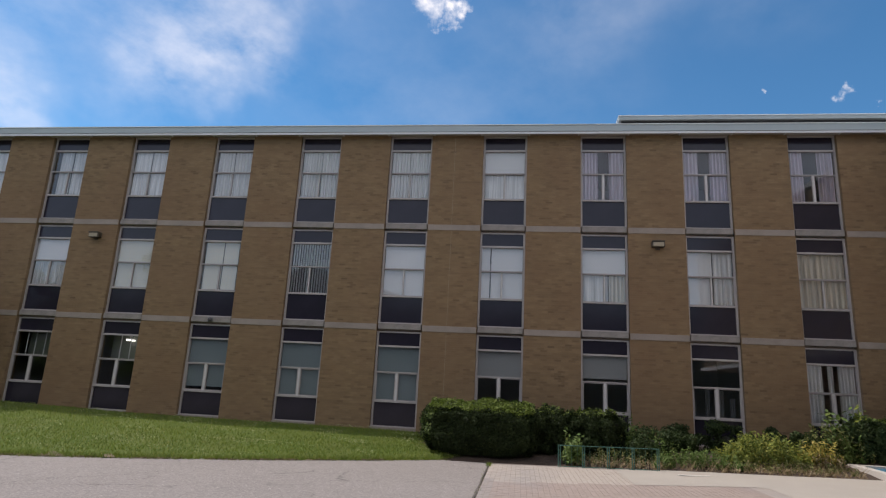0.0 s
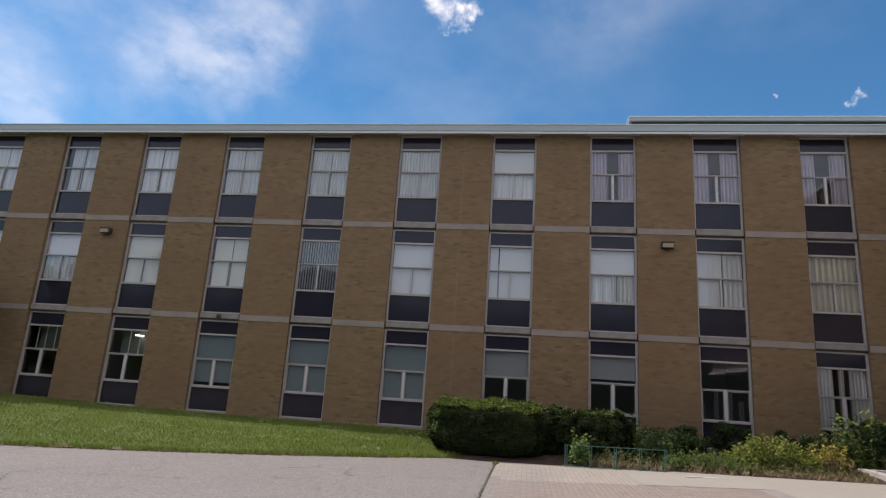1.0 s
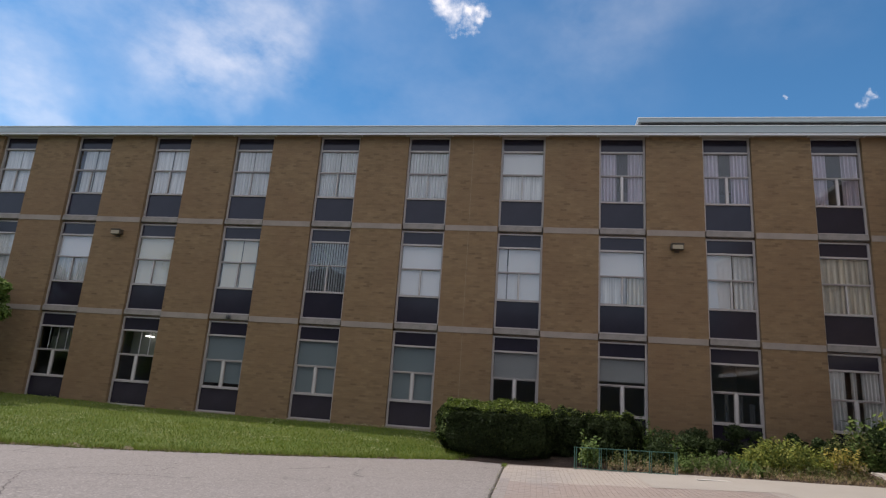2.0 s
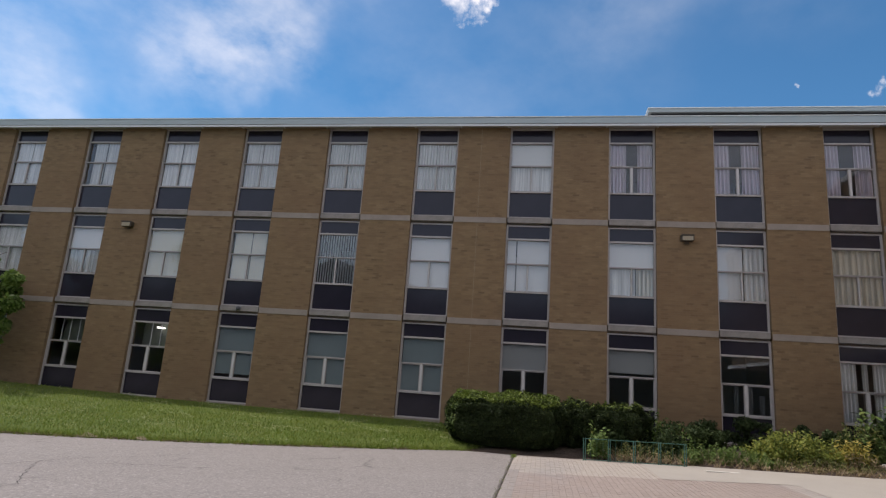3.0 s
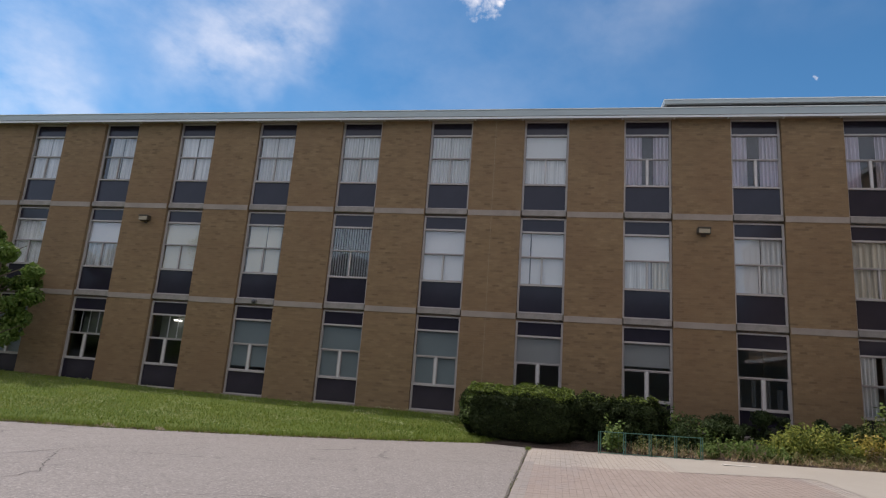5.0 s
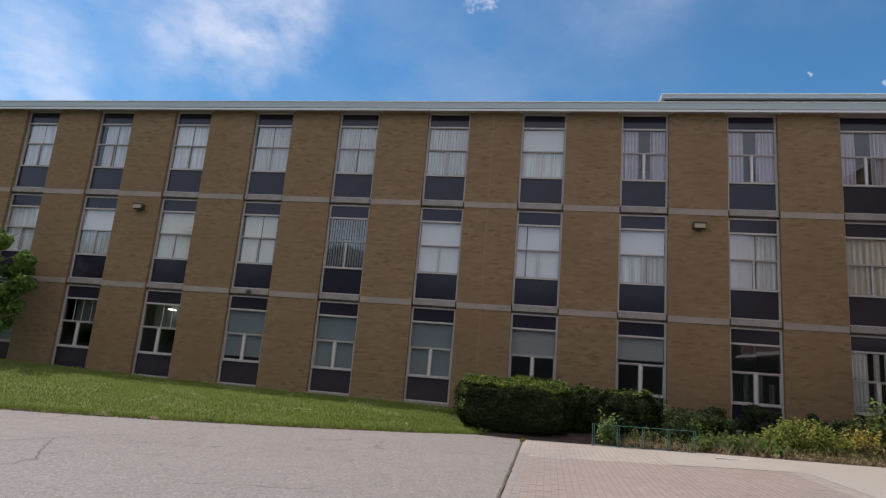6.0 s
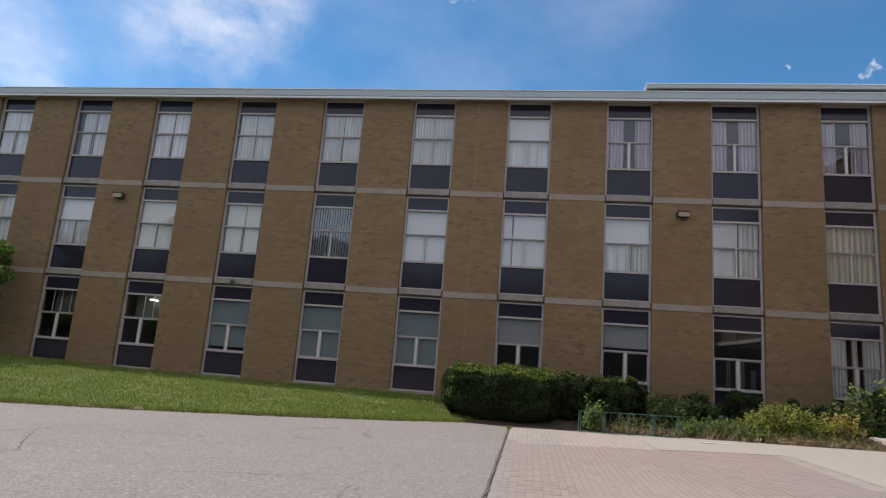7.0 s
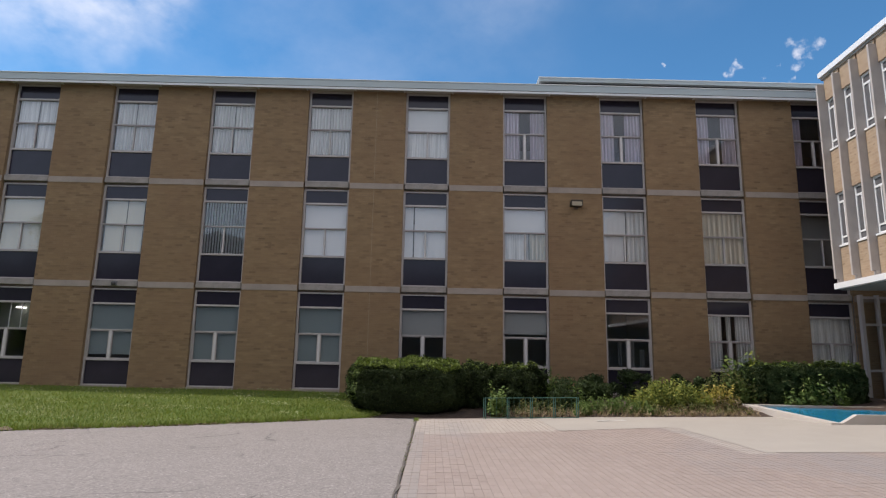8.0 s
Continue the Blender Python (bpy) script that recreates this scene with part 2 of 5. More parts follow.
def cloth(name, c, rough=0.9, shaded_pleats=True):
    m = Mat(name, rough, 0.0, 0.2)
    weave = m.noise(220.0, 2.0, 0.5)
    # shade between the pleats is put into the colour as vertical streaks
    pleat_shade = m.noise(22.0, 3.0, 0.6, None, (1.0, 1.0, 0.03))
    col = m.ramp(pleat_shade, [(0.34, dark(c, 0.70)), (0.60, dark(c, 1.06))] if shaded_pleats else [(0.3, dark(c, 0.97)), (0.7, dark(c, 1.02))])
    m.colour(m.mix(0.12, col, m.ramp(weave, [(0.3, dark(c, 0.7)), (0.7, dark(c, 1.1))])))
    return m.m


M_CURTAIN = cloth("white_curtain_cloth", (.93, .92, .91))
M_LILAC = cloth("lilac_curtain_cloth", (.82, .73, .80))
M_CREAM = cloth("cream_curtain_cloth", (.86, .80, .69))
M_ROLLER = cloth("white_roller_blind", (.78, .77, .77), shaded_pleats=False)
M_PALEBLIND = cloth("off_white_blind", (.74, .72, .64), shaded_pleats=False)
M_TEAL = cloth("grey_green_blind", (.265, .315, .325), shaded_pleats=False)
M_GREYBLIND = cloth("grey_blind", (.37, .375, .375), shaded_pleats=False)
M_SHEER = cloth("thin_grey_green_blind", (.23, .245, .22), shaded_pleats=False)
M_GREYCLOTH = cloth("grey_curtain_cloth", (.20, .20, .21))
M_SLAT = cloth("grey_vertical_blind", (.90, .90, .90), shaded_pleats=False)


# ---- mesh helpers ----
def box(bm, x0, x1, y0, y1, z0, z1, bevel=0.0):
    r = bmesh.ops.create_cube(bm, size=1.0, matrix=Matrix.Translation(((x0 + x1) / 2, (y0 + y1) / 2, (z0 + z1) / 2)) @ Matrix.Diagonal((x1 - x0, y1 - y0, z1 - z0, 1)))
    if bevel:
        es = list({e for v in r["verts"] for e in v.link_edges})
        bmesh.ops.bevel(bm, geom=es, offset=bevel, segments=1, affect="EDGES")
    return bm


def boxes(*lists, bevel=0.0):
    bm = bmesh.new()
    for b in lists:
        box(bm, *b, bevel=bevel)
    return bm


def rod(bm, a, b, r0, r1=None, sides=8):
    a, b = Vector(a), Vector(b)
    r1 = r0 if r1 is None else r1
    m = Matrix.Translation((a + b) / 2) @ (b - a).to_track_quat("Z", "Y").to_matrix().to_4x4()
    bmesh.ops.create_cone(bm, cap_ends=True, segments=sides, radius1=r0, radius2=r1, depth=(b - a).length, matrix=m)
    return bm


def to_mesh(name, bm, material, smooth=False):
    me = bpy.data.meshes.new(name)
    bm.to_mesh(me)
    bm.free()
    me.materials.append(material)
    if smooth:
        for p in me.polygons:
            p.use_smooth = True
    return me


def part(name, bm, material, parent=None, label="", smooth=False):
    me = bm if isinstance(bm, bpy.types.Mesh) else to_mesh(name, bm, material, smooth)
    ob = new(name, me)
    ob.parent = parent
    return tagged(ob, label)


def raw(name, verts, faces, material, parent=None, smooth=False):
    me = bpy.data.meshes.new(name)
    me.from_pydata(verts.tolist() if isinstance(verts, np.ndarray) else verts, [], faces.tolist() if isinstance(faces, np.ndarray) else faces)
    me.materials.append(material)
    if smooth:
        me.polygons.foreach_set("use_smooth", [True] * len(me.polygons))
    ob = new(name, me)
    ob.parent = parent
    return ob


def empty(name, x=0, y=0, z=0):
    ob = new(name)
    ob.matrix_basis = pose(x, y, z)
    return ob


def sheet(name, xs, ys, height, material):
    """A grid over xs, ys with heights from height(x, y)."""
    v = [(x, y, height(x, y)) for y in ys for x in xs]
    n = len(xs)
    f = [(j * n + i, j * n + i + 1, (j + 1) * n + i + 1, (j + 1) * n + i) for j in range(len(ys) - 1) for i in range(n - 1)]
    return raw(name, v, f, material, smooth=True)


# ---- ground ----
def grade(x):
    """The yard rises gently towards the wing."""
    return 0.02 * min(max(x - 20.0, 0.0), 13.0)


EDGE = ((-60, -18.0), (-10, -13.5), (0, -10.6), (9.5, -8.3), (11.5, -7.65), (12.7, -7.2), (14.8, -6.2), (17.0, -4.8), (19.0, -3.4), (19.4, -2.6))


def lawn_edge(x):
    return float(np.interp(x, [p[0] for p in EDGE], [p[1] for p in EDGE]))


def wall_grade(x):
    return float(np.interp(x, (-10, 2, 8, 19), (0.66, 0.62, 0.47, 0.41)))


def lawn_height(x, y):
    e = lawn_edge(x)
    k = min(max((y - e) / (0.0 - e), 0.0), 1.0)
    lip = 0.05 * min(k / 0.05, 1.0)
    return 0.01 + lip + (wall_grade(x) - 0.06) * (k ** 0.9) + 0.02 * noise.noise((x * 0.6, y * 0.6, 0))


def asphalt_material():
    m = Mat("worn_asphalt", 0.9)
    agg = m.noise(90.0, 3.0, 0.8)
    gr = m.t.nodes.new("ShaderNodeTexVoronoi")
    gr.inputs["Scale"].default_value = 42.0
    m.link(m.co, gr.inputs["Vector"])
    stone = m.ramp(gr.outputs["Color"], [(0.0, (.085, .078, .072)), (0.45, (.205, .183, .170)), (0.80, (.270, .242, .225)), (1.0, (.52, .475, .44))])
    big = m.noise(0.45, 6.0, 0.65)
    mid = m.noise(4.0, 6.0, 0.75)
    c = m.ramp(big, [(0.3, (.200, .177, .163)), (0.7, (.270, .240, .222))])
    c = m.mix(0.55, c, m.ramp(agg, [(0.34, (.075, .068, .063)), (0.5, (.195, .176, .165)), (0.66, (.40, .37, .345))]))
    c = m.mix(0.5, c, stone)
    c = m.mix(m.ramp(mid, [(0.55, (0,) * 3), (0.72, (.45,) * 3)]), c, (.10, .094, .088))
    warp = m.t.nodes.new("ShaderNodeVectorMath")
    nz = m.t.nodes.new("ShaderNodeTexNoise")
    nz.inputs["Scale"].default_value, nz.inputs["Detail"].default_value = 0.9, 6.0
    m.link(m.co, nz.inputs["Vector"])
    warp.operation = "MULTIPLY_ADD"
    m.link(nz.outputs["Color"], warp.inputs[0])
    warp.inputs[1].default_value = (1.6, 1.6, 0)
    m.link(m.co, warp.inputs[2])
    vo = m.t.nodes.new("ShaderNodeTexVoronoi")
    vo.feature = "DISTANCE_TO_EDGE"
    vo.inputs["Scale"].default_value = 0.33
    m.link(warp.outputs[0], vo.inputs["Vector"])
    crack = m.ramp(vo.outputs["Distance"], [(0.0, (.75,) * 3), (0.009, (0,) * 3)])
    part_ = m.ramp(m.noise(0.5, 3.0, 0.5), [(0.48, (0,) * 3), (0.58, (1,) * 3)])
    c = m.mix(m.mix(1.0, crack, part_, "MULTIPLY"), c, (.05, .046, .042))
    m.colour(c)
    m.bump(m.mix(0.35, gr.outputs["Distance"], mid), 0.35, 0.006)
    return m.m


def soil_material():
    m = Mat("garden_soil", 0.95)
    a, b = m.noise(28.0, 6.0, 0.75), m.noise(2.0, 4.0, 0.6)
    c = m.ramp(a, [(0.3, (.028, .018, .014)), (0.55, (.060, .038, .028)), (0.75, (.13, .09, .06))])
    m.colour(m.mix(m.ramp(b, [(0.50, (0,) * 3), (0.75, (.5,) * 3)]), c, (.17, .125, .085)))
    m.bump(a, 0.9, 0.03)
    return m.m


def turf_material():
    m = Mat("turf", 0.9, 0, 0.2)
    a, b = m.noise(30.0, 5.0, 0.7), m.noise(0.7, 4.0, 0.6)
    c = m.ramp(a, [(0.3, (.046, .080, .013)), (0.7, (.125, .165, .034))])
    m.colour(m.mix(m.ramp(b, [(0.4, (0,) * 3), (0.75, (.55,) * 3)]), c, (.15, .155, .055)))
    m.bump(a, 0.7, 0.02)
    return m.m


def blade_material(name, lo, hi, dry=None, patch=0.8, amount=0.4, spec=0.35):
    m = Mat(name, 0.6, 0, spec)
    stops = [(0.0, lo), (0.88, hi)] + ([(1.0, dry)] if dry else [])
    c = m.ramp(m.island(), stops)
    big = m.noise(patch, 3.0, 0.6)
    c = m.mix(m.ramp(big, [(0.40, (.0,) * 3), (0.7, (amount,) * 3)]), c, dark(hi, 1.2))
    m.colour(c)
    t = m.t
    out = next(n for n in t.nodes if n.type == "OUTPUT_MATERIAL")
    tl = t.nodes.new("ShaderNodeBsdfTranslucent")
    m.link(c, tl.inputs["Color"])
    mx = t.nodes.new("ShaderNodeMixShader")
    mx.inputs[0].default_value = 0.3
    m.link(m.b.outputs[0], mx.inputs[1])
    m.link(tl.outputs[0], mx.inputs[2])
    m.link(mx.outputs[0], out.inputs[0])
    return m.m


M_ASPHALT, M_SOIL, M_TURF = asphalt_material(), soil_material(), turf_material()
M_BLADE = blade_material("grass_blades", (.058, .110, .010), (.172, .222, .028), (.27, .25, .07))
M_SLAB = plain("poured_concrete", (.335, .305, .265), 0.9, var=0.10, scale=0.9, bump=0.25, fine=90)

ground = raw("ground", [(-1500, -1500, -.30), (1500, -1500, -.30), (1500, 1500, -.30), (-1500, 1500, -.30)], [(0, 1, 2, 3)], M_TURF)
tagged(ground, "flat grassy land reaching out to the horizon", "ground", kind="structure")
SEAM = 19.97


def lot_height(x, y):
    return 0.012 * noise.noise((x * 0.25, y * 0.25, 3)) + 0.004 * noise.noise((x * 1.7, y * 1.7, 8))


lot = sheet("road", [-60 + 0.0 + k for k in range(0, 60)] + [0.25 * k for k in range(0, 79)] + [SEAM], [-60 + 2 * k for k in range(18)] + [-24 + 0.4 * k for k in range(56)], lambda x, y: lot_height(x, y) * (1 if y > -40 else 0), M_ASPHALT)
tagged(lot, "pale worn grey asphalt parking lot beside the lawn", "asphalt", kind="structure")


def crack(points, width, seed):
    """A ragged open crack: a thin dirt-filled ribbon along a line."""
    v, k = [], 0
    for (xa, ya), (xb, yb) in zip(points[:-1], points[1:]):
        d = Vector((xb - xa, yb - ya, 0))
        side = Vector((-d.y, d.x, 0)).normalized()
        n = max(2, int(d.length / 0.06))
        for j in range(n):
            q = Vector((xa, ya, 0)) + d * (j / n) + side * 0.07 * noise.noise((k * 0.35, seed, 0))
            w = width * (0.45 + 0.55 * abs(noise.noise((k * 0.5, 2, seed))) * 2)
            for e in (-1, 1):
                p = q + side * w * e
                v.append((p.x, p.y, lot_height(p.x, p.y) + 0.004))
            k += 1
    ob = raw("asphalt_crack", v, [(2 * i, 2 * i + 1, 2 * i + 3, 2 * i + 2) for i in range(k - 1)], M_CRACK)
    return tagged(ob, "dark ragged crack running through the worn asphalt", "crack", kind="structure")


M_CRACK = plain("crack_dirt", (.075, .068, .062), 0.95, var=0.35, scale=6.0, bump=0.4)
crack([(12.2, -12.6), (12.95, -11.4), (13.1, -10.7), (13.4, -9.9), (14.05, -9.2), (14.3, -8.5)], 0.010, 3)
crack([(14.2, -10.3), (14.62, -10.05), (14.95, -9.98)], 0.012, 7)
crack([(14.4, -9.62), (14.57, -9.45), (14.52, -9.0)], 0.014, 9)
crack([(13.1, -10.7), (14.2, -10.3)], 0.007, 12)
crack([(14.3, -13.1), (14.25, -12.3), (13.7, -11.6), (13.1, -10.7)], 0.009, 14)


def lawn_surface():
    xs = [-40 + 2 * k for k in range(20)] + [0.5 * k for k in range(0, 39)] + [19.4]
    n = 26
    v, f = [], []
    for x in xs:
        e = lawn_edge(x) + (0.10 * noise.noise((x * 1.3, 0, 5)) + 0.05 * noise.noise((x * 5.0, 0, 9)))
        for j in range(n):
            k = j / (n - 1)
            y = e + (-0.10 - e) * k
            v.append((x, y, lawn_height(x, y) if j else -0.05))
    for i in range(len(xs) - 1):
        for j in range(n - 1):
            a = i * n + j
            f.append((a, a + n, a + n + 1, a + 1))
    return raw("lawn", v, f, M_TURF, smooth=True)


lawn = lawn_surface()
tagged(lawn, "sloping mown lawn between asphalt and brick wall", "lawn", kind="structure")


def blades(name, xyz, height, width, material, lean=0.5, seed=1):
    """Many thin triangles, rooted at xyz."""
    rng = np.random.default_rng(seed)
    n = len(xyz)
    a = rng.uniform(0, 2 * np.pi, n)
    h = height * rng.uniform(0.5, 1.25, n)
    side = np.stack([np.cos(a), np.sin(a), np.zeros(n)], 1) * (width / 2)
    b = rng.uniform(0, 2 * np.pi, n)
    tip = np.stack([np.cos(b) * lean * h, np.sin(b) * lean * h, h], 1)
    v = np.stack([xyz - side, xyz + side, xyz + tip], 1).reshape(-1, 3)
    return raw(name, v, np.arange(3 * n).reshape(-1, 3), material)


def lawn_points(n, x0, x1, seed, power=1.0):
    rng = np.random.default_rng(seed)
    out = []
    while len(out) < n:
        x = rng.uniform(x0, x1)
        e = lawn_edge(x)
        y = rng.uniform(e, -0.15)
        if rng.uniform() < 1.15 - 0.5 * (y - e) / max(-e, .1):
            out.append((x, y, lawn_height(x, y)))
    return np.array(out)


grass = blades("grass", lawn_points(95000, -6, 19.3, 4), 0.062, 0.013, M_BLADE, 0.6, 5)
tagged(grass, "short green grass blades growing on the lawn", "grass", kind="stuff")
rng0 = np.random.default_rng(9)
ex = rng0.uniform(-6, 19.3, 11000)
ey = np.array([lawn_edge(x) for x in ex]) + rng0.normal(0.05, 0.09, 11000)
edge_grass = blades("edge_grass", np.stack([ex, ey, np.full(11000, 0.0)], 1), 0.13, 0.014, M_BLADE, 0.8, 6)
tagged(edge_grass, "longer unkempt grass along the asphalt edge", "grass", kind="stuff")


def clover():
    p = lawn_points(12000, -6, 19.3, 21)
    keep = np.array([noise.noise((x * 0.75, y * 1.2, 2)) > 0.10 for x, y, _ in p])
    p = p[keep]
    v, f = [], []
    rng = np.random.default_rng(3)
    for x, y, z in p:
        r, k = rng.uniform(0.008, 0.014), len(v)
        z += rng.uniform(0.055, 0.085)
        v += [(x - r, y, z), (x, y - r, z), (x + r, y, z), (x, y + r, z), (x, y, z + r * 1.2)]
        f += [(k, k + 1, k + 4), (k + 1, k + 2, k + 4), (k + 2, k + 3, k + 4), (k + 3, k, k + 4)]
    return raw("clover_flowers", v, f, plain("clover_white", (.38, .41, .20), 0.8))


tagged(clover(), "small white clover flowers scattered through the lawn", "clover", kind="stuff")

lx = rng0.uniform(8.0, 17.5, 2600)
lx = lx[[noise.noise((x * 1.4, 4, 0)) > -0.1 for x in lx]]
litter = blades("edge_litter", np.stack([lx, np.array([lawn_edge(x) for x in lx]) - 0.04 + rng0.normal(0, 0.05, len(lx)), np.full(len(lx), 0.012)], 1), 0.035, 0.02, plain("dead_grass", (.20, .15, .09), 0.9), 2.2, 8)
tagged(litter, "dead grass and dirt along the lawn's edge", "litter", kind="stuff")


def soil_patch(x, y, r):
    bm = bmesh.new()
    ring = [bm.verts.new((x + r * 1.9 * math.cos(a) * (1 + .35 * noise.noise((math.cos(a) * 2, math.sin(a) * 2, x))), y + r * math.sin(a) * (1 + .35 * noise.noise((math.sin(a) * 2, 1, x))), 0.02)) for a in [2 * math.pi * k / 18 for k in range(18)]]
    top = bm.verts.new((x, y + r * 0.3, 0.085))
    for k in range(18):
        bm.faces.new((ring[k], ring[(k + 1) % 18], top))
    return tagged(part("soil_patch", bm, plain("dry_soil", (.19, .145, .10), 0.95, var=0.3, scale=12, bump=0.6)), "bare dry soil patch in the turf edge", "soil", kind="structure")


soil_patch(11.35, lawn_edge(11.35) + 0.12, 0.16)
soil_patch(12.4, lawn_edge(12.4) + 0.02, 0.09)

# planting bed between the paving and the building
bed = sheet("planting_bed", [17.6 + 0.2 * k for k in range(80)], [-3.75 + 0.2 * k for k in range(19)],
            lambda x, y: grade(x) + min(0.30, 0.16 * max(0.0, y + 3.65)) + 0.035 * noise.noise((x * 2, y * 2, 1)) - (0.08 if y < -3.7 or x < 17.7 else 0), M_SOIL)
tagged(bed, "dry brown soil planting bed against the building", "soil", kind="structure")

# ---- main building ----
W, PW = 3.2224, 1.3218                 # bay and glazed width
JAMB = 0.072
FACE = -0.18                           # brick face; the glazing stands at y = 0
TOPS = {3: 10.13, 2: 6.78, 1: 3.43}    # window heads of the storeys
COLS = range(11)
LEFT, RIGHT = -14.0, 46.0
SOFFIT = 10.20

building = empty("brick_building")
tagged(building, "three-storey tan brick institutional building with vertical window strips", "building")


def pier(x0, x1):
    """Mortar core of a pier; its bricks are laid on at the end. The outermost piers keep plain faces."""
    if x1 > 40:
        return part("brick_pier", boxes((x0, x1, FACE, 0.22, -0.3, SOFFIT - 0.002)), M_BRICK, building)
    return part("brick_pier", boxes((x0 + 0.004, x1 - 0.004, FACE + 0.006, 0.22, -0.3, SOFFIT - 0.002)), M_MORTAR, building)


edges = [LEFT] + [v for c in COLS for v in (c * W - JAMB, c * W + PW + JAMB)] + [RIGHT]
piers = [(edges[k], edges[k + 1]) for k in range(0, len(edges), 2)]
for x0, x1 in piers:
    pier(x0, x1)
    for top in (TOPS[3], TOPS[2]):
        part("floor_band", boxes((x0 + 0.012, x1 - 0.012, FACE - 0.016, FACE - 0.0005, top - 3.295, top - 3.105), bevel=0.004), M_CONCRETE, building)

# sealant joint in the wide pier
part("expansion_joint", boxes((18.296, 18.308, FACE - 0.004, FACE - 0.0005, 0.2, 3.475), (18.296, 18.308, FACE - 0.004, FACE - 0.0005, 3.69, 6.825), (18.296, 18.308, FACE - 0.004, FACE - 0.0005, 7.04, 10.19)),
     plain("joint_sealant", (.27, .21, .14), 0.8), building, "pale vertical sealant joint")


def frame_mesh(h_bottom, head=0.0):
    """Outer aluminium frame: x from 0 to PW is glazing, z from 0 downwards."""
    a, b = -0.05, 0.05
    bm = bmesh.new()
    o = [(-JAMB, h_bottom - 0.04), (PW + JAMB, h_bottom - 0.04), (PW + JAMB, 0.03 + head), (-JAMB, 0.03 + head)]
    i = [(-0.008, h_bottom), (PW + 0.008, h_bottom), (PW + 0.008, -0.012 + head), (-0.008, -0.012 + head)]
    ring = [[bm.verts.new((x, y, z)) for x, z in pts] for y in (a, b) for pts in (o, i)]
    for k in range(4):
        n = (k + 1) % 4
        fo, fi, bo, bi = ring
        for q in ((fo[k], fo[n], fi[n], fi[k]), (bi[k], bi[n], bo[n], bo[k]), (fi[k], fi[n], bi[n], bi[k]), (bo[k], bo[n], fo[n], fo[k])):
            bm.faces.new(q)
    bmesh.ops.recalc_face_normals(bm, faces=bm.faces)
    return to_mesh("window", bm, M_ALU)


def sash_mesh(x0, x1, z0, z1, t=0.028):
    bm = bmesh.new()
    o, i = [(x0, z0), (x1, z0), (x1, z1), (x0, z1)], [(x0 + t, z0 + t), (x1 - t, z0 + t), (x1 - t, z1 - t), (x0 + t, z1 - t)]
    ring = [[bm.verts.new((x, y, z)) for x, z in pts] for y in (-0.03, 0.03) for pts in (o, i)]
    for k in range(4):
        n = (k + 1) % 4
        fo, fi, bo, bi = ring
        for q in ((fo[k], fo[n], fi[n], fi[k]), (bi[k], bi[n], bo[n], bo[k]), (fi[k], fi[n], bi[n], bi[k]), (bo[k], bo[n], fo[n], fo[k])):
            bm.faces.new(q)
    bmesh.ops.recalc_face_normals(bm, faces=bm.faces)
    return to_mesh("sash", bm, M_ALU)


def flat(name, x0, x1, z0, z1, y, mat, thick=0.012):
    return to_mesh(name, boxes((x0, x1, y, y + thick, z0, z1)), mat)


def pane_mesh(name, x0, x1, z0, z1, y, tilt):
    """One sheet of glass, hung a hair out of true."""
    dx, dz = tilt
    v = [(x0, y, z0), (x1, y + dx, z0), (x1, y + dx + dz, z1), (x0, y + dz, z1)]
    me = bpy.data.meshes.new(name)
    me.from_pydata(v, [], [(0, 1, 2, 3)])
    me.materials.append(M_GLASS)
    return me


kits = {}
for key, (hs, hb, mw, st, head) in {"top": (-2.15, -3.03, 0.013, 0.012, 0.035), "open": (-2.15, -3.03, 0.034, 0.012, 0.035), "upper": (-2.15, -3.03, 0.015, 0.012, 0.0), "ground": (-2.14, -2.90, 0.036, 0.028, 0.0)}.items():
    kits[key] = dict(frame=frame_mesh(hb, head),
                     bars=[(nm, to_mesh(nm, boxes(bx, bevel=0.004), M_MULLION if nm == "mullion" else M_ALU)) for nm, bx in (
                         ("transom", (-0.008, PW + 0.008, -0.062, 0.05, -0.474, -0.415)), ("middle_rail", (-0.008, PW + 0.008, -0.05, 0.05, -1.276, -1.240)),
                         ("sill", (-0.008, PW + 0.008, -0.07, 0.05, hs - 0.055, hs + 0.005)), ("mullion", (PW / 2 - mw, PW / 2 + mw, -0.044, 0.046, hs + 0.005, -1.276)))]
                     + [("sash", sash_mesh(x0, x1, hs + 0.005, -1.276, st)) for x0, x1 in ((-0.008, PW / 2 - mw), (PW / 2 + mw, PW + 0.008))],
                     top=flat("top_panel", -0.008, PW + 0.008, -0.415, -0.012 + head, -0.012, M_PANEL),
                     low=flat("lower_panel", -0.008, PW + 0.008, hb, hs - 0.055, -0.012, M_PANEL),
                     hs=hs, hb=hb, mw=mw, st=st)
M_SILLBAND = plain("window_band_concrete", (.265, .24, .222), 0.8, var=0.45, scale=3.2, bump=0.3)
band_mesh = to_mesh("window_band", boxes((-0.045, PW + 0.045, -0.150, 0.1, -3.262, -3.072), bevel=0.012), M_SILLBAND)
back_mesh = to_mesh("band_backing", boxes((-JAMB, PW + JAMB, 0.045, 0.2, -3.345, -3.045)), M_CONCRETE)
base_mesh = to_mesh("foundation", boxes((-JAMB, PW + JAMB, -0.15, 0.2, -3.8, -2.942)), M_CONCRETE)
rngw = random.Random(5)
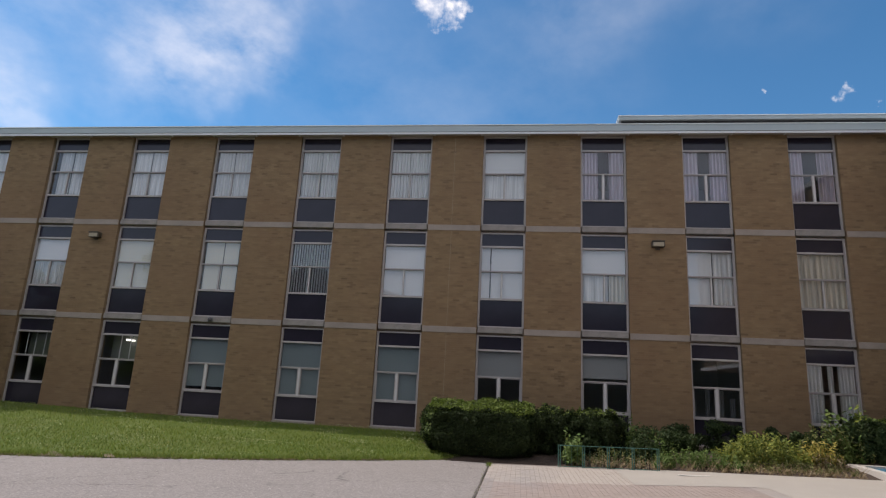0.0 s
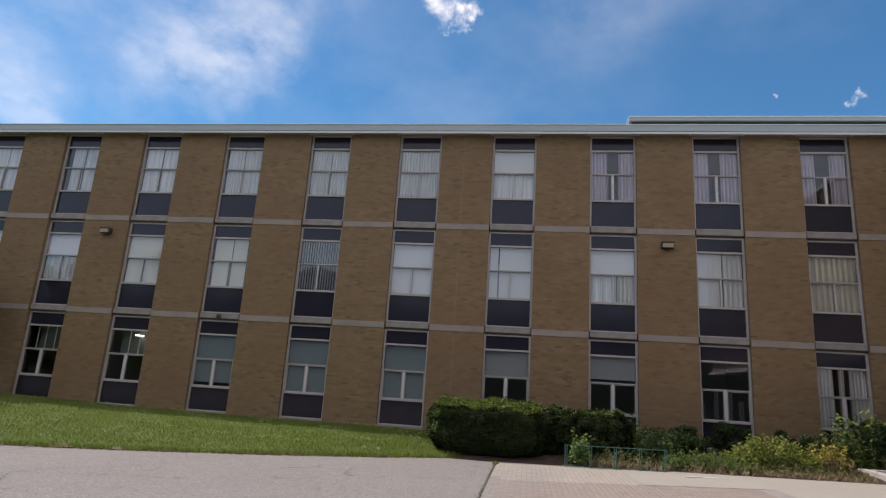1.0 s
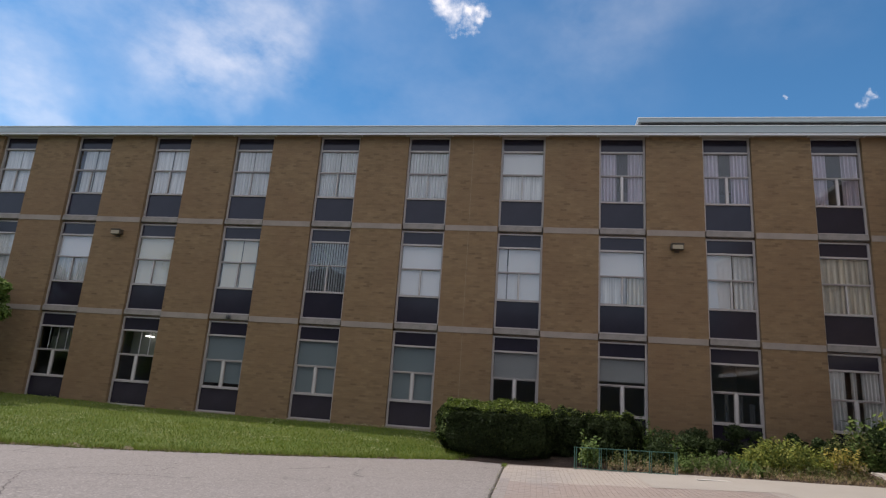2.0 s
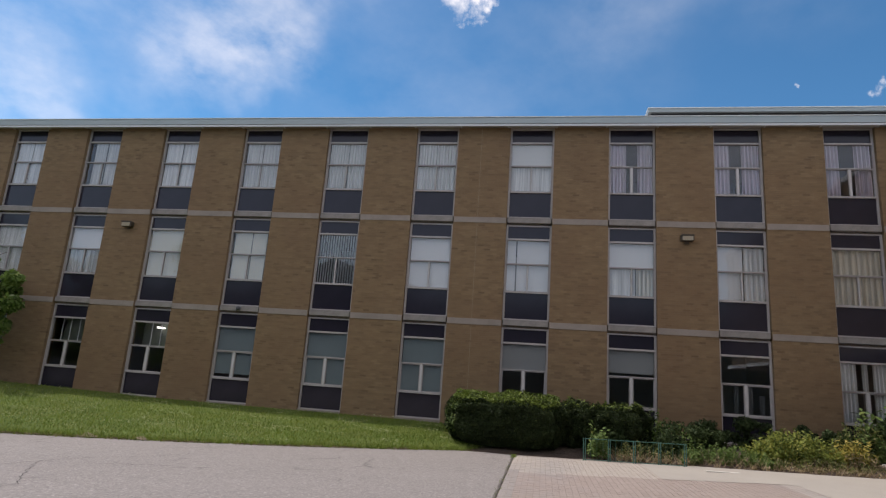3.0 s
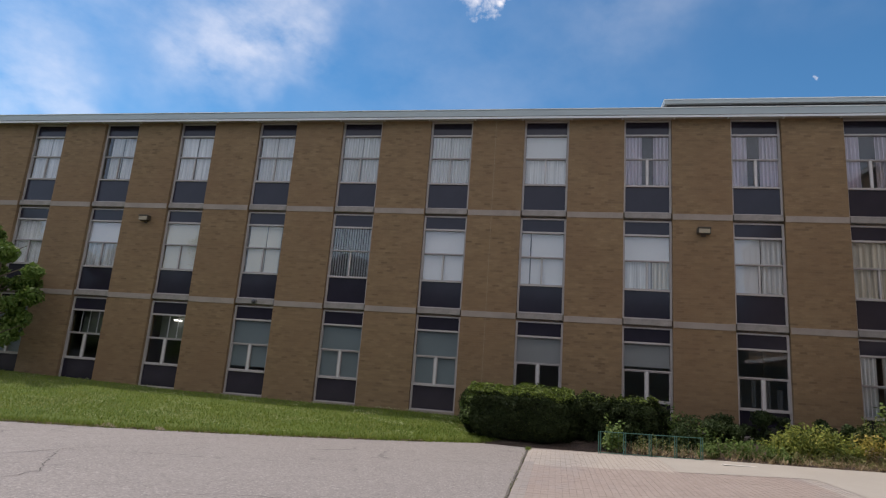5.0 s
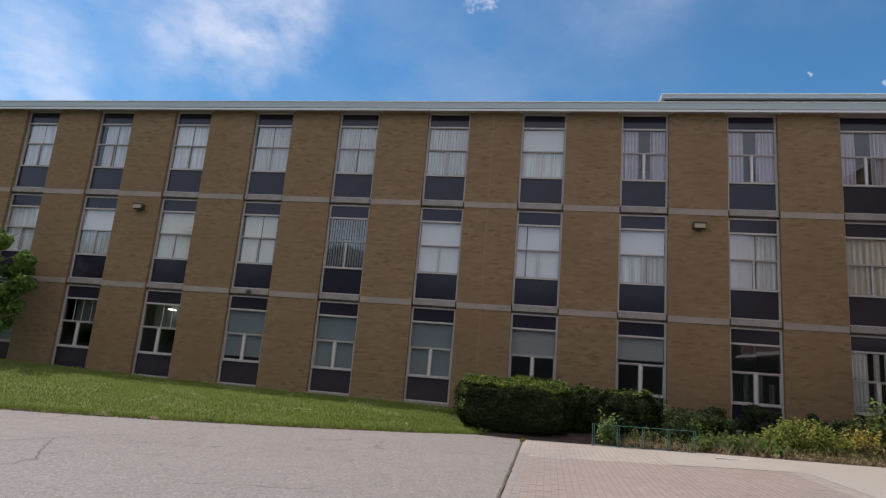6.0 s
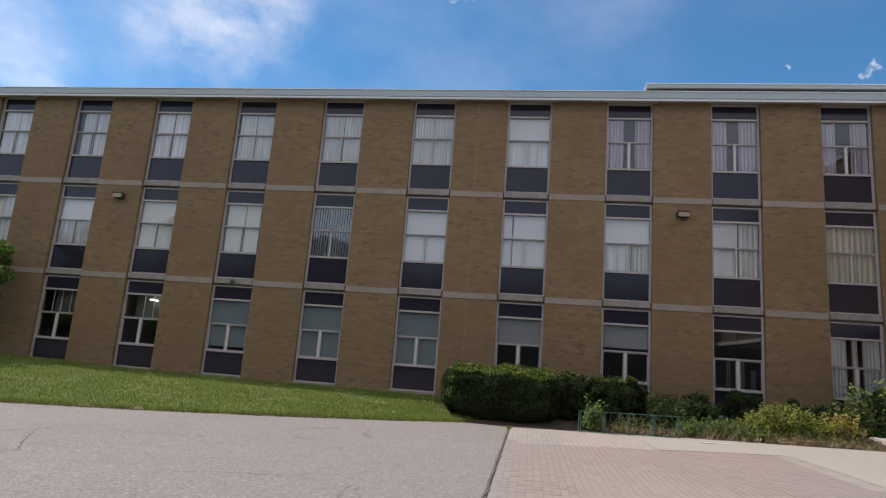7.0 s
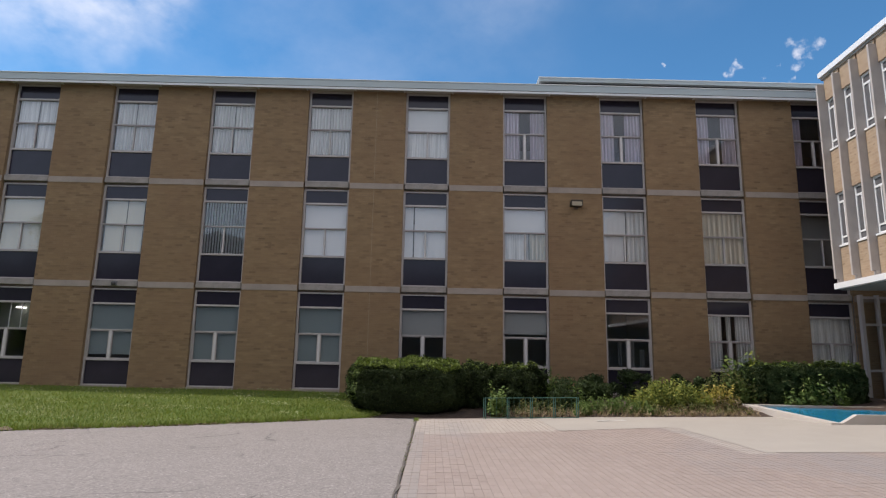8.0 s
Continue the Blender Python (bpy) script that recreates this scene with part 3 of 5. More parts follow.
for f_, top in TOPS.items():
    for c in COLS:
        kit = kits[{1: "ground", 2: "upper", 3: "open" if c > 6 else "top"}[f_]]
        win = part("window", kit["frame"], None, building, "grey aluminium window frame with fixed light over two sashes")
        win.location = (c * W, 0, top)
        part("top_panel", kit["top"], None, win, "dark glossy spandrel panel")
        part("lower_panel", kit["low"], None, win, "dark glossy spandrel panel")
        for nm, me in kit["bars"]:
            part(nm, me, None, win)
        t = lambda: (rngw.uniform(-.004, .004), rngw.uniform(-.004, .004))
        hs, mw, st = kit["hs"], kit["mw"], kit["st"] - 0.002
        for x0, x1, z0, z1 in ((-0.008, PW + 0.008, -1.240, -0.474), (st - 0.008, PW / 2 - mw - st, hs + st + 0.005, -1.276 - st), (PW / 2 + mw + st, PW + 0.008 - st, hs + st + 0.005, -1.276 - st)):
            pn = part("pane", pane_mesh("pane", x0, x1, z0, z1, 0.004, t()), None, win)
            pn.visible_shadow = False
        if f_ > 1:
            for nm, me in (("window_band", band_mesh), ("band_backing", back_mesh)):
                ob = part(nm, me, None, building, "stained concrete band below the window" if nm == "window_band" else "")
                ob.location = (c * W, 0, top)
        else:
            ob = part("foundation", base_mesh, None, building)
            ob.location = (c * W, 0, top)

# soffit, fascia, roof
part("soffit", boxes((LEFT, RIGHT, -0.42, 0.22, SOFFIT, SOFFIT + 0.03)), M_SOFFIT, building, "narrow soffit under the roof edge")
part("drip_edge", boxes((LEFT, RIGHT, -0.455, -0.42, SOFFIT - 0.065, SOFFIT + 0.005)), M_DRIP, building, "white painted drip edge")
part("fascia", boxes((LEFT, RIGHT, -0.445, -0.40, SOFFIT + 0.031, SOFFIT + 0.255)), M_FASCIA, building, "pale grey metal fascia")
part("coping", boxes((LEFT, RIGHT, -0.47, -0.38, SOFFIT + 0.255, SOFFIT + 0.275)), M_TRIM, building)
part("fascia_gap", boxes((LEFT, RIGHT, -0.425, -0.30, SOFFIT + 0.031, SOFFIT + 0.24)), M_SHADOWGAP, building)
part("roof", boxes((LEFT, RIGHT, -0.399, 14.0, SOFFIT + 0.241, SOFFIT + 0.27)), M_ROOF, building)
for c in COLS:
    part("soffit_panel", boxes((c * W - 0.13, c * W + PW + 0.13, -0.419, -0.184, SOFFIT - 0.012, SOFFIT - 0.001)), M_SOFFITPANEL, building, "pale soffit panel over the window")
    for x in (c * W - 0.147, c * W + PW + 0.147):
        part("soffit_clip", boxes((x - 0.015, x + 0.015, -0.419, -0.186, SOFFIT - 0.024, SOFFIT - 0.001)), M_DRIP, building)
# dark front paints the shadow line below the raised fascia
part("upper_roof", boxes((24.1, RIGHT, 1.56, 12.0, SOFFIT + 0.27, 11.515)), M_SHADOWGAP, building)
part("upper_fascia", boxes((24.0, RIGHT, 1.44, 12.1, 11.515, 11.66)), M_FASCIA, building, "pale grey metal edge of the raised roof")
part("upper_coping", boxes((23.98, RIGHT, 1.42, 12.12, 11.66, 11.685)), M_TRIM, building)

# floors, back and partitions of the rooms
for z in (0.32, 3.50, 6.85):
    part("floor_slab", boxes((LEFT + .3, RIGHT - .3, 0.21, 13.9, z, z + 0.16)), M_FLOOR, building)
part("room_ceiling", boxes((LEFT + .3, RIGHT - .3, 0.23, 6.0, SOFFIT - 0.1, SOFFIT - 0.05)), M_DIMWHITE, building)
part("inner_wall", boxes((LEFT + .3, RIGHT - .3, 5.0, 5.15, 0.3, 10.1)), M_DIMWHITE, building)
part("rear_wall", boxes((LEFT, RIGHT, 13.7, 14.0, -.3, SOFFIT + .3)), M_BRICK, building)
part("end_wall", boxes((LEFT, LEFT + .3, 0.22, 13.7, -.3, SOFFIT + .3)), M_BRICK, building)
part("end_wall", boxes((RIGHT - .3, RIGHT, 0.22, 13.7, -.3, SOFFIT + .3)), M_BRICK, building)
part_mesh = to_mesh("partition_wall", boxes((-0.06, 0.06, 0.225, 4.98, 0.5, 10.0)), M_DIMWHITE)
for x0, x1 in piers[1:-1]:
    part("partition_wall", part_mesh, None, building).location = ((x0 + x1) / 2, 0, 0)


# ---- curtains and blinds ----
def folds(x0, x1, z0, z1, pitch, depth, y=0.16, seed=0, flare=0.0):
    """A hanging cloth with soft vertical folds."""
    rng = random.Random(seed)
    n = max(6, int((x1 - x0) / pitch * 6))
    ph = rng.uniform(0, 6)
    cols = []
    for i in range(n + 1):
        u = i / n
        x = x0 + (x1 - x0) * u
        k = 2 * math.pi * (x - x0) / pitch + 0.9 * math.sin(3.1 * x + ph) + ph
        cols.append((x, depth * math.sin(k) + 0.25 * depth * math.sin(2.7 * k + ph)))
    v, f = [], []
    m = 5
    for i, (x, d) in enumerate(cols):
        for j in range(m):
            q = j / (m - 1)
            v.append((x + flare * (q - 0.5) * math.sin(x * 9 + ph) * 0.02, y + d * (0.75 + 0.35 * (1 - q)), z0 + (z1 - z0) * q))
    for i in range(n):
        for j in range(m - 1):
            a = i * m + j
            f.append((a, a + m, a + m + 1, a + 1))
    return v, f


def hang(kind, c, f_, mat, label, x0=0.0, x1=PW, z0=None, z1=-0.44, pitch=0.13, depth=0.022, y=0.068):
    top = TOPS[f_]
    z0 = -2.2 if z0 is None else z0
    if kind == "curtain":
        v, f = folds(x0, x1, z0, z1, pitch, depth, y, seed=c * 7 + f_)
        ob = raw("curtain", v, f, mat, smooth=True)
    elif kind == "vertical_blind":
        x = x0
        rng = random.Random(c)
        bm = bmesh.new()
        while x < x1 - 0.02:
            a = radians(-33 + rng.uniform(-5, 5))
            mm = Matrix.Translation((x + 0.04, y, (z0 + z1) / 2)) @ Matrix.Rotation(a, 4, "Z") @ Matrix.Diagonal((0.081, 0.003, z1 - z0, 1))
            bmesh.ops.create_cube(bm, size=1.0, matrix=mm)
            x += pitch
        ob = part("vertical_blind", bm, mat)
    else:
        bm = boxes((x0, x1, y, y + 0.004, z0, z1), (x0, x1, y - 0.01, y + 0.016, z0 - 0.025, z0))
        ob = part("roller_blind", bm, mat)
    ob.location = (c * W, 0, top)
    return tagged(ob, label, "blind" if "blind" in ob.name else "curtain", group="window dressings")


WC = "white curtain with soft folds drawn across the window"
for c, p, d, halves in ((0, .30, .012, ((.0, .66), (.68, PW))), (1, .20, .016, ((.20, .70), (.74, PW))), (2, .26, .012, ((.0, .64), (.67, PW))),
                        (3, .12, .036, ((.04, .65), (.68, PW))), (4, .095, .034, ((.0, .665), (.685, PW))), (5, .105, .036, ((.0, .62), (.635, PW)))):
    for a, b in halves:
        hang("curtain", c, 3, M_CURTAIN, WC, x0=a, x1=b, pitch=p, depth=d)
hang("roller_blind", 6, 3, M_ROLLER, "white roller blind lowered over the upper light", z0=-1.26, y=0.04)
hang("curtain", 6, 3, M_CURTAIN, "plain white curtain behind the lower sashes", pitch=.4, depth=.012, z1=-1.2)
for c, a, b in ((7, .50, .86), (8, .46, .82), (9, .42, .86), (10, .34, .95)):
    hang("curtain", c, 3, M_LILAC, "pale lilac curtain drawn to one side of the window", x1=a, pitch=.11, depth=.042)
    hang("curtain", c, 3, M_LILAC, "pale lilac curtain drawn to one side of the window", x0=b, pitch=.11, depth=.042)
hang("curtain", 0, 2, M_CURTAIN, WC, pitch=.3, depth=.014)
hang("roller_blind", 1, 2, M_ROLLER, "white roller blind lowered over the upper light", z0=-1.26, y=0.04)
hang("curtain", 1, 2, M_CURTAIN, "white curtain gathered behind the lower sashes", pitch=.17, depth=.024, z1=-1.2)
hang("roller_blind", 2, 2, M_PALEBLIND, "off-white roller blind lowered over the upper light", z0=-1.26, y=0.04)
hang("curtain", 2, 2, M_PALEBLIND, "off-white curtain behind the lower sashes", pitch=.4, depth=.010, z1=-1.2)
hang("roller_blind", 3, 2, M_PALEBLIND, "off-white blind hanging across half the window", x0=.06, x1=.70, z0=-2.16, y=0.045)
hang("roller_blind", 3, 2, M_PALEBLIND, "off-white blind hanging across half the window", x0=.73, x1=1.25, z0=-2.16, y=0.052)
hang("vertical_blind", 4, 2, M_SLAT, "grey vertical slat blind hanging half turned", pitch=.088, y=0.06)
hang("roller_blind", 5, 2, M_ROLLER, "white roller blind lowered to the sill", z0=-2.16, y=0.045)
hang("roller_blind", 6, 2, M_ROLLER, "white roller blind lowered to the sill", x0=.31, z0=-2.16, y=0.045)
hang("roller_blind", 6, 2, M_ROLLER, "narrow white roller blind lowered to the sill", x1=.27, z0=-2.16, y=0.045)
hang("roller_blind", 7, 2, M_ROLLER, "white roller blind lowered over the upper light", z0=-1.24, y=0.04)
hang("curtain", 7, 2, M_CURTAIN, "white curtain behind one lower sash", x1=.78, pitch=.3, depth=.014, z1=-1.2)
hang("curtain", 7, 2, M_CREAM, "cream curtain gathered behind a lower sash", x0=.82, pitch=.12, depth=.02, z1=-1.2)
hang("roller_blind", 8, 2, M_ROLLER, "white blind hanging across half the window", x1=.72, z0=-2.16, y=0.045)
hang("curtain", 8, 2, M_CURTAIN, "white curtain with soft folds beside a blind", x0=.75, pitch=.15, depth=.016)
hang("curtain", 9, 2, M_CREAM, "cream curtain with narrow folds drawn across", pitch=.16, depth=.022)
hang("roller_blind", 10, 2, M_GREYBLIND, "grey roller blind lowered to the sill", z0=-2.16, y=0.14)
hang("roller_blind", 3, 1, M_TEAL, "grey-green roller blind stopping short of the sill", z0=-1.98, y=0.045)
for c in (4, 5):
    hang("roller_blind", c, 1, M_TEAL, "grey-green roller blind lowered to the sill", z0=-2.16, y=0.045)
hang("roller_blind", 6, 1, M_GREYBLIND, "grey roller blind lowered over the upper light", z0=-1.24, y=0.045)
hang("roller_blind", 7, 1, M_GREYBLIND, "grey roller blind lowered most of the upper light", z0=-1.13, y=0.045)
for a, b in ((0.0, .44), (.60, .74), (.88, 1.32)):
    hang("curtain", 9, 1, M_CURTAIN, "white curtain panel hanging between dark gaps", x0=a, x1=b, pitch=.10, depth=.022)
hang("curtain", 10, 1, M_CURTAIN, WC, pitch=.24, depth=.016)
hang("roller_blind", 0, 1, M_TEAL, "grey-green roller blind lowered to the sill", z0=-2.16, y=0.045)


for a, b, lo, hi in ((.05, .17, -2.1, -1.72), (.42, .55, -2.1, -1.32), (.80, .95, -2.1, -1.32), (1.12, 1.27, -2.1, -1.55)):
    hang("curtain", 8, 1, M_GREYCLOTH, "narrow grey cloth hanging behind a lower sash", x0=a, x1=b, z0=lo, z1=hi, pitch=.06, depth=.014, y=0.3)


# added bars stand in for uprights reflected in the panes; cross bar joins them
def rods(c, xs):
    th = empty("reflected_bars", c * W, 0.10, TOPS[1])
    tagged(th, "thin white bars standing in for uprights mirrored in the glass", "rods", group="window dressings")
    for x in xs:
        part("rod", boxes((x - .014, x + .014, 0, .02, -1.26, -.45)), M_TRIM, th)
    part("cross_bar", boxes((0.0, PW, .021, .04, -1.30, -1.25)), M_TRIM, th)


for c in (1, 2):
    hang("roller_blind", c, 1, M_SHEER, "thin dark grey-green blind behind the upper light", z0=-1.24, y=0.55)
rods(1, (.30, .62, .98))
rods(2, (.62, .98))

# ---- wall lamps ----
def wall_lamp(x, z):
    th = empty("wall_lamp", x, FACE, z)
    tagged(th, "square bronze flood lamp fixed to the brick wall", "lamp", group="wall flood lamps")
    bm = boxes((-.19, .19, -.20, -.001, -.07, .13), bevel=0.02)
    part("housing", bm, plain("bronze_housing", (.085, .068, .05), 0.5, 0.4), th)
    part("lens", boxes((-.155, .155, -.215, -.2, -.06, .072)), plain("lamp_lens", (.30, .25, .17), 0.3), th, "pale prismatic lens")
    part("visor", boxes((-.19, .19, -.225, -.2, .078, .13), bevel=0.008), plain("bronze_visor", (.06, .048, .035), 0.5, 0.4), th)
    part("junction_box", boxes((-.07, .07, -.03, -.001, -.14, -.07), bevel=0.006), plain("bronze_box", (.08, .06, .045), 0.6, 0.3), th)
    return th


fx = empty("band_fixture", 10.33, -0.151, 3.60)
tagged(fx, "small dark dome fixture on the concrete band", "fixture")
bmf = bmesh.new()
bmesh.ops.create_uvsphere(bmf, u_segments=14, v_segments=8, radius=0.075)
for v in bmf.verts:
    v.co.y = v.co.y * 0.9 - 0.07
part("dome", bmf, plain("smoked_plastic", (.05, .05, .055), 0.3), fx, smooth=True)
part("base_plate", boxes((-.09, .09, -.05, -.001, -.07, .07), bevel=0.01), plain("grey_plate", (.14, .14, .14), 0.5), fx)
wall_lamp(5.63, 6.40)
wall_lamp(24.84, 6.445)


# ---- wing at right angles, with fins, on the far side of the yard ----
wing = empty("wing_building")
tagged(wing, "buff brick wing raised over a glazed ground floor, with precast fins", "building")
WX, WY0, WZ0, WZ1 = 32.42, -1.45, 3.72, 10.58
TURNW = radians(-4.0)
WEND = -16.85                          # far end of the wing, in its own measure
wing.matrix_basis = Matrix.Translation((WX, WY0, 0)) @ Matrix.Rotation(TURNW, 4, "Z")
# local: x into the wing, y negative away from the main building
part("slab_edge", boxes((-0.22, 9.0, WEND, 0.02, WZ0, WZ0 + 0.17)), M_TRIM, wing, "white concrete slab edge")
part("wing_coping", boxes((-0.10, 9.0, WEND, 0.02, WZ1 - 0.17, WZ1)), M_TRIM, wing, "white roof coping")
part("wing_drip", boxes((-0.03, 9.0, WEND, 0.0, WZ1 - 0.24, WZ1 - 0.171)), M_PRECAST, wing)
part("wing_core", boxes((0.16, 9.0, WEND, -0.005, WZ0 + 0.17, WZ1 - 0.24)), M_BRICK_PALE, wing, "plain brick end of the wing")
BAY = 0.84
M_WINGPANE = plain("blind_backed_glass", (.11, .11, .115), 0.10, var=0.3)
fin_mesh = to_mesh("fin", boxes((-0.22, 0.159, -0.038, 0.038, WZ0 + 0.30, WZ1 - 0.42), bevel=0.006), M_PRECAST)
brk = to_mesh("fin_bracket", boxes((-0.13, 0.159, -0.05, 0.05, WZ0 + 0.171, WZ0 + 0.299)), M_PRECAST)
lo_mesh = to_mesh("brick_spandrel", boxes((0.0, 0.159, -BAY + 0.042, -0.042, 0.0, 1.0)), M_BRICK_PALE)
ROWS_W = ((5.02, 6.62), (8.02, 9.62))          # window openings of the two storeys
wf = boxes((0.06, 0.10, -0.62, -0.57, 0, 1.6), (0.06, 0.10, -0.10, -0.042, 0, 1.6), (0.06, 0.10, -0.57, -0.10, 1.54, 1.6), (0.06, 0.10, -0.57, -0.10, 0, 0.05),
           (0.06, 0.10, -0.57, -0.10, 1.28, 1.34), (0.06, 0.10, -0.57, -0.10, 0.22, 0.27), (0.055, 0.10, -0.36, -0.32, 0.27, 1.28))
wf_mesh = to_mesh("wing_window", wf, M_TRIM)
wp_mesh = to_mesh("pane", boxes((0.085, 0.09, -0.57, -0.10, 0.05, 1.54)), M_WINGPANE)
ws_mesh = to_mesh("sill", boxes((-0.03, 0.10, -0.64, -0.042, -0.05, 0.0)), M_TRIM)
wb_mesh = to_mesh("window_cheek", boxes((0.0, 0.159, -BAY + 0.042, -0.62, 0, 1.6)), M_BRICK_PALE)
for k in range(20):
    y = -0.06 - BAY * k
    part("fin", fin_mesh, None, wing, "grey precast vertical fin").location = (0, y, 0)
    part("fin_bracket", brk, None, wing).location = (0, y, 0)
    for z0, z1 in ((WZ0 + 0.171, ROWS_W[0][0] - 0.052), (ROWS_W[0][1], ROWS_W[1][0] - 0.052), (ROWS_W[1][1], WZ1 - 0.241)):
        sp = part("brick_spandrel", lo_mesh, None, wing)
        sp.location, sp.scale = (0, y, z0), (1, 1, z1 - z0)
    for z0, z1 in ROWS_W:
        wn = part("wing_window", wf_mesh, None, wing, "narrow white-framed window with dark panes")
        wn.location = (0, y, z0)
        part("pane", wp_mesh, None, wn)
        part("sill", ws_mesh, None, wn)
        part("window_cheek", wb_mesh, None, wing).location = (0, y, z0)
part("soffit_under_wing", boxes((-0.05, 9.0, WEND, -0.01, WZ0 - 0.03, WZ0 - 0.001)), M_DIMWHITE, wing)

# glazed lobby below the wing
lobby = part("lobby_base", boxes((33.5, 44, -0.62, -0.12, -0.2, 0.38)), M_CONCRETE, wing, "concrete base of the glazed lobby")
lobby.matrix_parent_inverse = wing.matrix_basis.inverted()
part("ground_floor_core", boxes((3.2, 9.0, WEND, -0.5, -0.2, WZ0 - 0.031)), M_BRICK_PALE, wing)
LX = [33.60, 34.12, 35.2, 36.5, 37.8, 39.1]
for x, w_ in zip(LX, (0.10, 0.08, 0.08, 0.08, 0.08, 0.08)):
    part("mullion", boxes((x - w_ / 2, x + w_ / 2, -0.55, -0.42, 0.2, 3.68)), M_ALU, lobby)
for a, b in zip(LX[:-1], LX[1:]):
    for z in (0.42, 1.36, 2.76, 3.60):
        part("transom", boxes((a + 0.081, b - 0.051, -0.53, -0.44, z - 0.035, z + 0.035)), M_ALU, lobby)
    for z0, z1 in ((0.46, 1.32), (1.40, 2.72), (2.80, 3.56)):
        g = part("pane", pane_mesh("pane", a + 0.08, b - 0.05, z0, z1, -0.485, (0.003, -0.002)), None, lobby)
        g.visible_shadow = False
# dark sheet near the glass stands in for the lobby's dim depth
part("lobby_dark_sheet", boxes((33.6, 44, -0.14, -0.125, 0.2, 3.68)), plain("lobby_dim_backing", (.075, .075, .085), 0.7), lobby)

# ---- pool and paving ----
M_POOLRIM = plain("pool_rim_concrete", (.44, .40, .36), 0.85, var=0.15, scale=1.5, bump=0.2)
PX0, PY0, PY1, PH = 28.75, -5.45, -2.35, 0.245
pool = empty("fountain_pool", PX0, PY0, grade(PX0))
tagged(pool, "shallow blue fountain pool with a low concrete rim", "pool")


def prism(outline, z0, z1s):
    """An upright prism over an outline, with a height of its own at each corner."""
    bm = bmesh.new()
    lo = [bm.verts.new((x, y, z0)) for x, y in outline]
    hi = [bm.verts.new((x, y, z)) for (x, y), z in zip(outline, z1s)]
    n = len(outline)
    bm.faces.new(list(reversed(lo)))
    bm.faces.new(hi)
    for k in range(n):
        bm.faces.new((lo[k], lo[(k + 1) % n], hi[(k + 1) % n], hi[k]))
    return bm


D = PY1 - PY0
part("side_rim", prism([(0.38, 0.0), (0.63, 0.0), (0.24, D), (0, D)], -0.2, [0.06, 0.06, PH, PH]), M_POOLRIM, pool)
part("front_rim", prism([(0.64, 0.0), (0.98, 0.0), (7.2, 0.0), (7.2, 0.13), (0.98, 0.13), (0.64, 0.13)], -0.2, [0.06, PH, PH, PH, PH, 0.06]), M_POOLRIM, pool)
part("back_rim", prism([(0.27, D - 0.26), (7.2, D - 0.26), (7.2, D), (0.27, D)], -0.2, [PH] * 4), M_POOLRIM, pool)
mw = Mat("painted_blue_basin", 0.16)
mw.colour(mw.ramp(mw.noise(1.5, 3.0, 0.5), [(0.3, (.006, .15, .27)), (0.7, (.012, .20, .34))]))
mw.bump(mw.noise(9.0, 3.0, 0.5), 0.15, 0.02)
part("water", prism([(0.65, 0.131), (7.2, 0.131), (7.2, D - 0.261), (0.28, D - 0.261)], -0.15, [0.055, 0.055, 0.19, 0.19]), mw.m, pool, "bright blue water")

def walk_slab():
    """One L-shaped concrete sheet with a turned-down edge."""
    xs, ys = [22.92 + 0.2 * k for k in range(110)], [-9.4 + 0.2 * k for k in range(33)]
    front = lambda x: -7.06 + 0.22 * (x - SEAM) if x < 25.45 else -9.4
    v = [(x, max(y, front(x)), grade(x) + 0.0158 + 0.001 * noise.noise((x, y, 4))) for y in ys for x in xs]
    n = len(xs)
    f = [(j * n + i, j * n + i + 1, (j + 1) * n + i + 1, (j + 1) * n + i) for j in range(len(ys) - 1) for i in range(n - 1) if ys[j + 1] > max(front(xs[i]), front(xs[i + 1]))]
    return raw("pavement", v, f, M_SLAB, smooth=True)


tagged(walk_slab(), "pale poured concrete walk beside the planting bed", "pavement", kind="structure")


board = part("board", boxes((-0.38, 0.38, -0.05, 0.05, 0, 0.014), bevel=0.004), plain("weathered_board", (.52, .49, .45), 0.85, var=0.2, scale=6.0, bump=0.3))
board.matrix_basis = pose(24.55, -4.45, grade(24.55) + 0.017, 0, 0, 14)
tagged(board, "weathered white board lying at the bed's edge", "board")

# ---- garden fence ----
M_GREEN = plain("green_painted_wire", (.06, .15, .12), 0.5, 0.2, var=0.2)


def fence():
    th = empty("garden_fence", 21.62, -3.90, grade(22))
    tagged(th, "low green wire garden fence before the shrubs", "fence")
    n, step, h = 5, 0.575, 0.52
    for k in range(n):
        x = k * step
        for d in (-0.022, 0.022):
            bm = bmesh.new()
            rod(bm, (x + d, 0.03 * k, -0.05 + 0.01 * k), (x + d, 0.03 * k, h + 0.01 * k), 0.011, sides=6)
            part("post", bm, M_GREEN, th)
        if k < n - 1:
            for z in (0.03, h - 0.015):
                bm = bmesh.new()
                rod(bm, (x, 0.03 * k, z + 0.01 * k), (x + step, 0.03 * (k + 1), z + 0.01 * (k + 1)), 0.008, sides=6)
                part("rail", bm, M_GREEN, th)
            for j in range(1, 4):
                bm = bmesh.new()
                xx = x + step * j / 4
                rod(bm, (xx, 0.03 * (k + j / 4), 0.02), (xx, 0.03 * (k + j / 4), h), 0.0018, sides=4)
                part("wire", bm, M_GREEN, th)
    return th


fence()


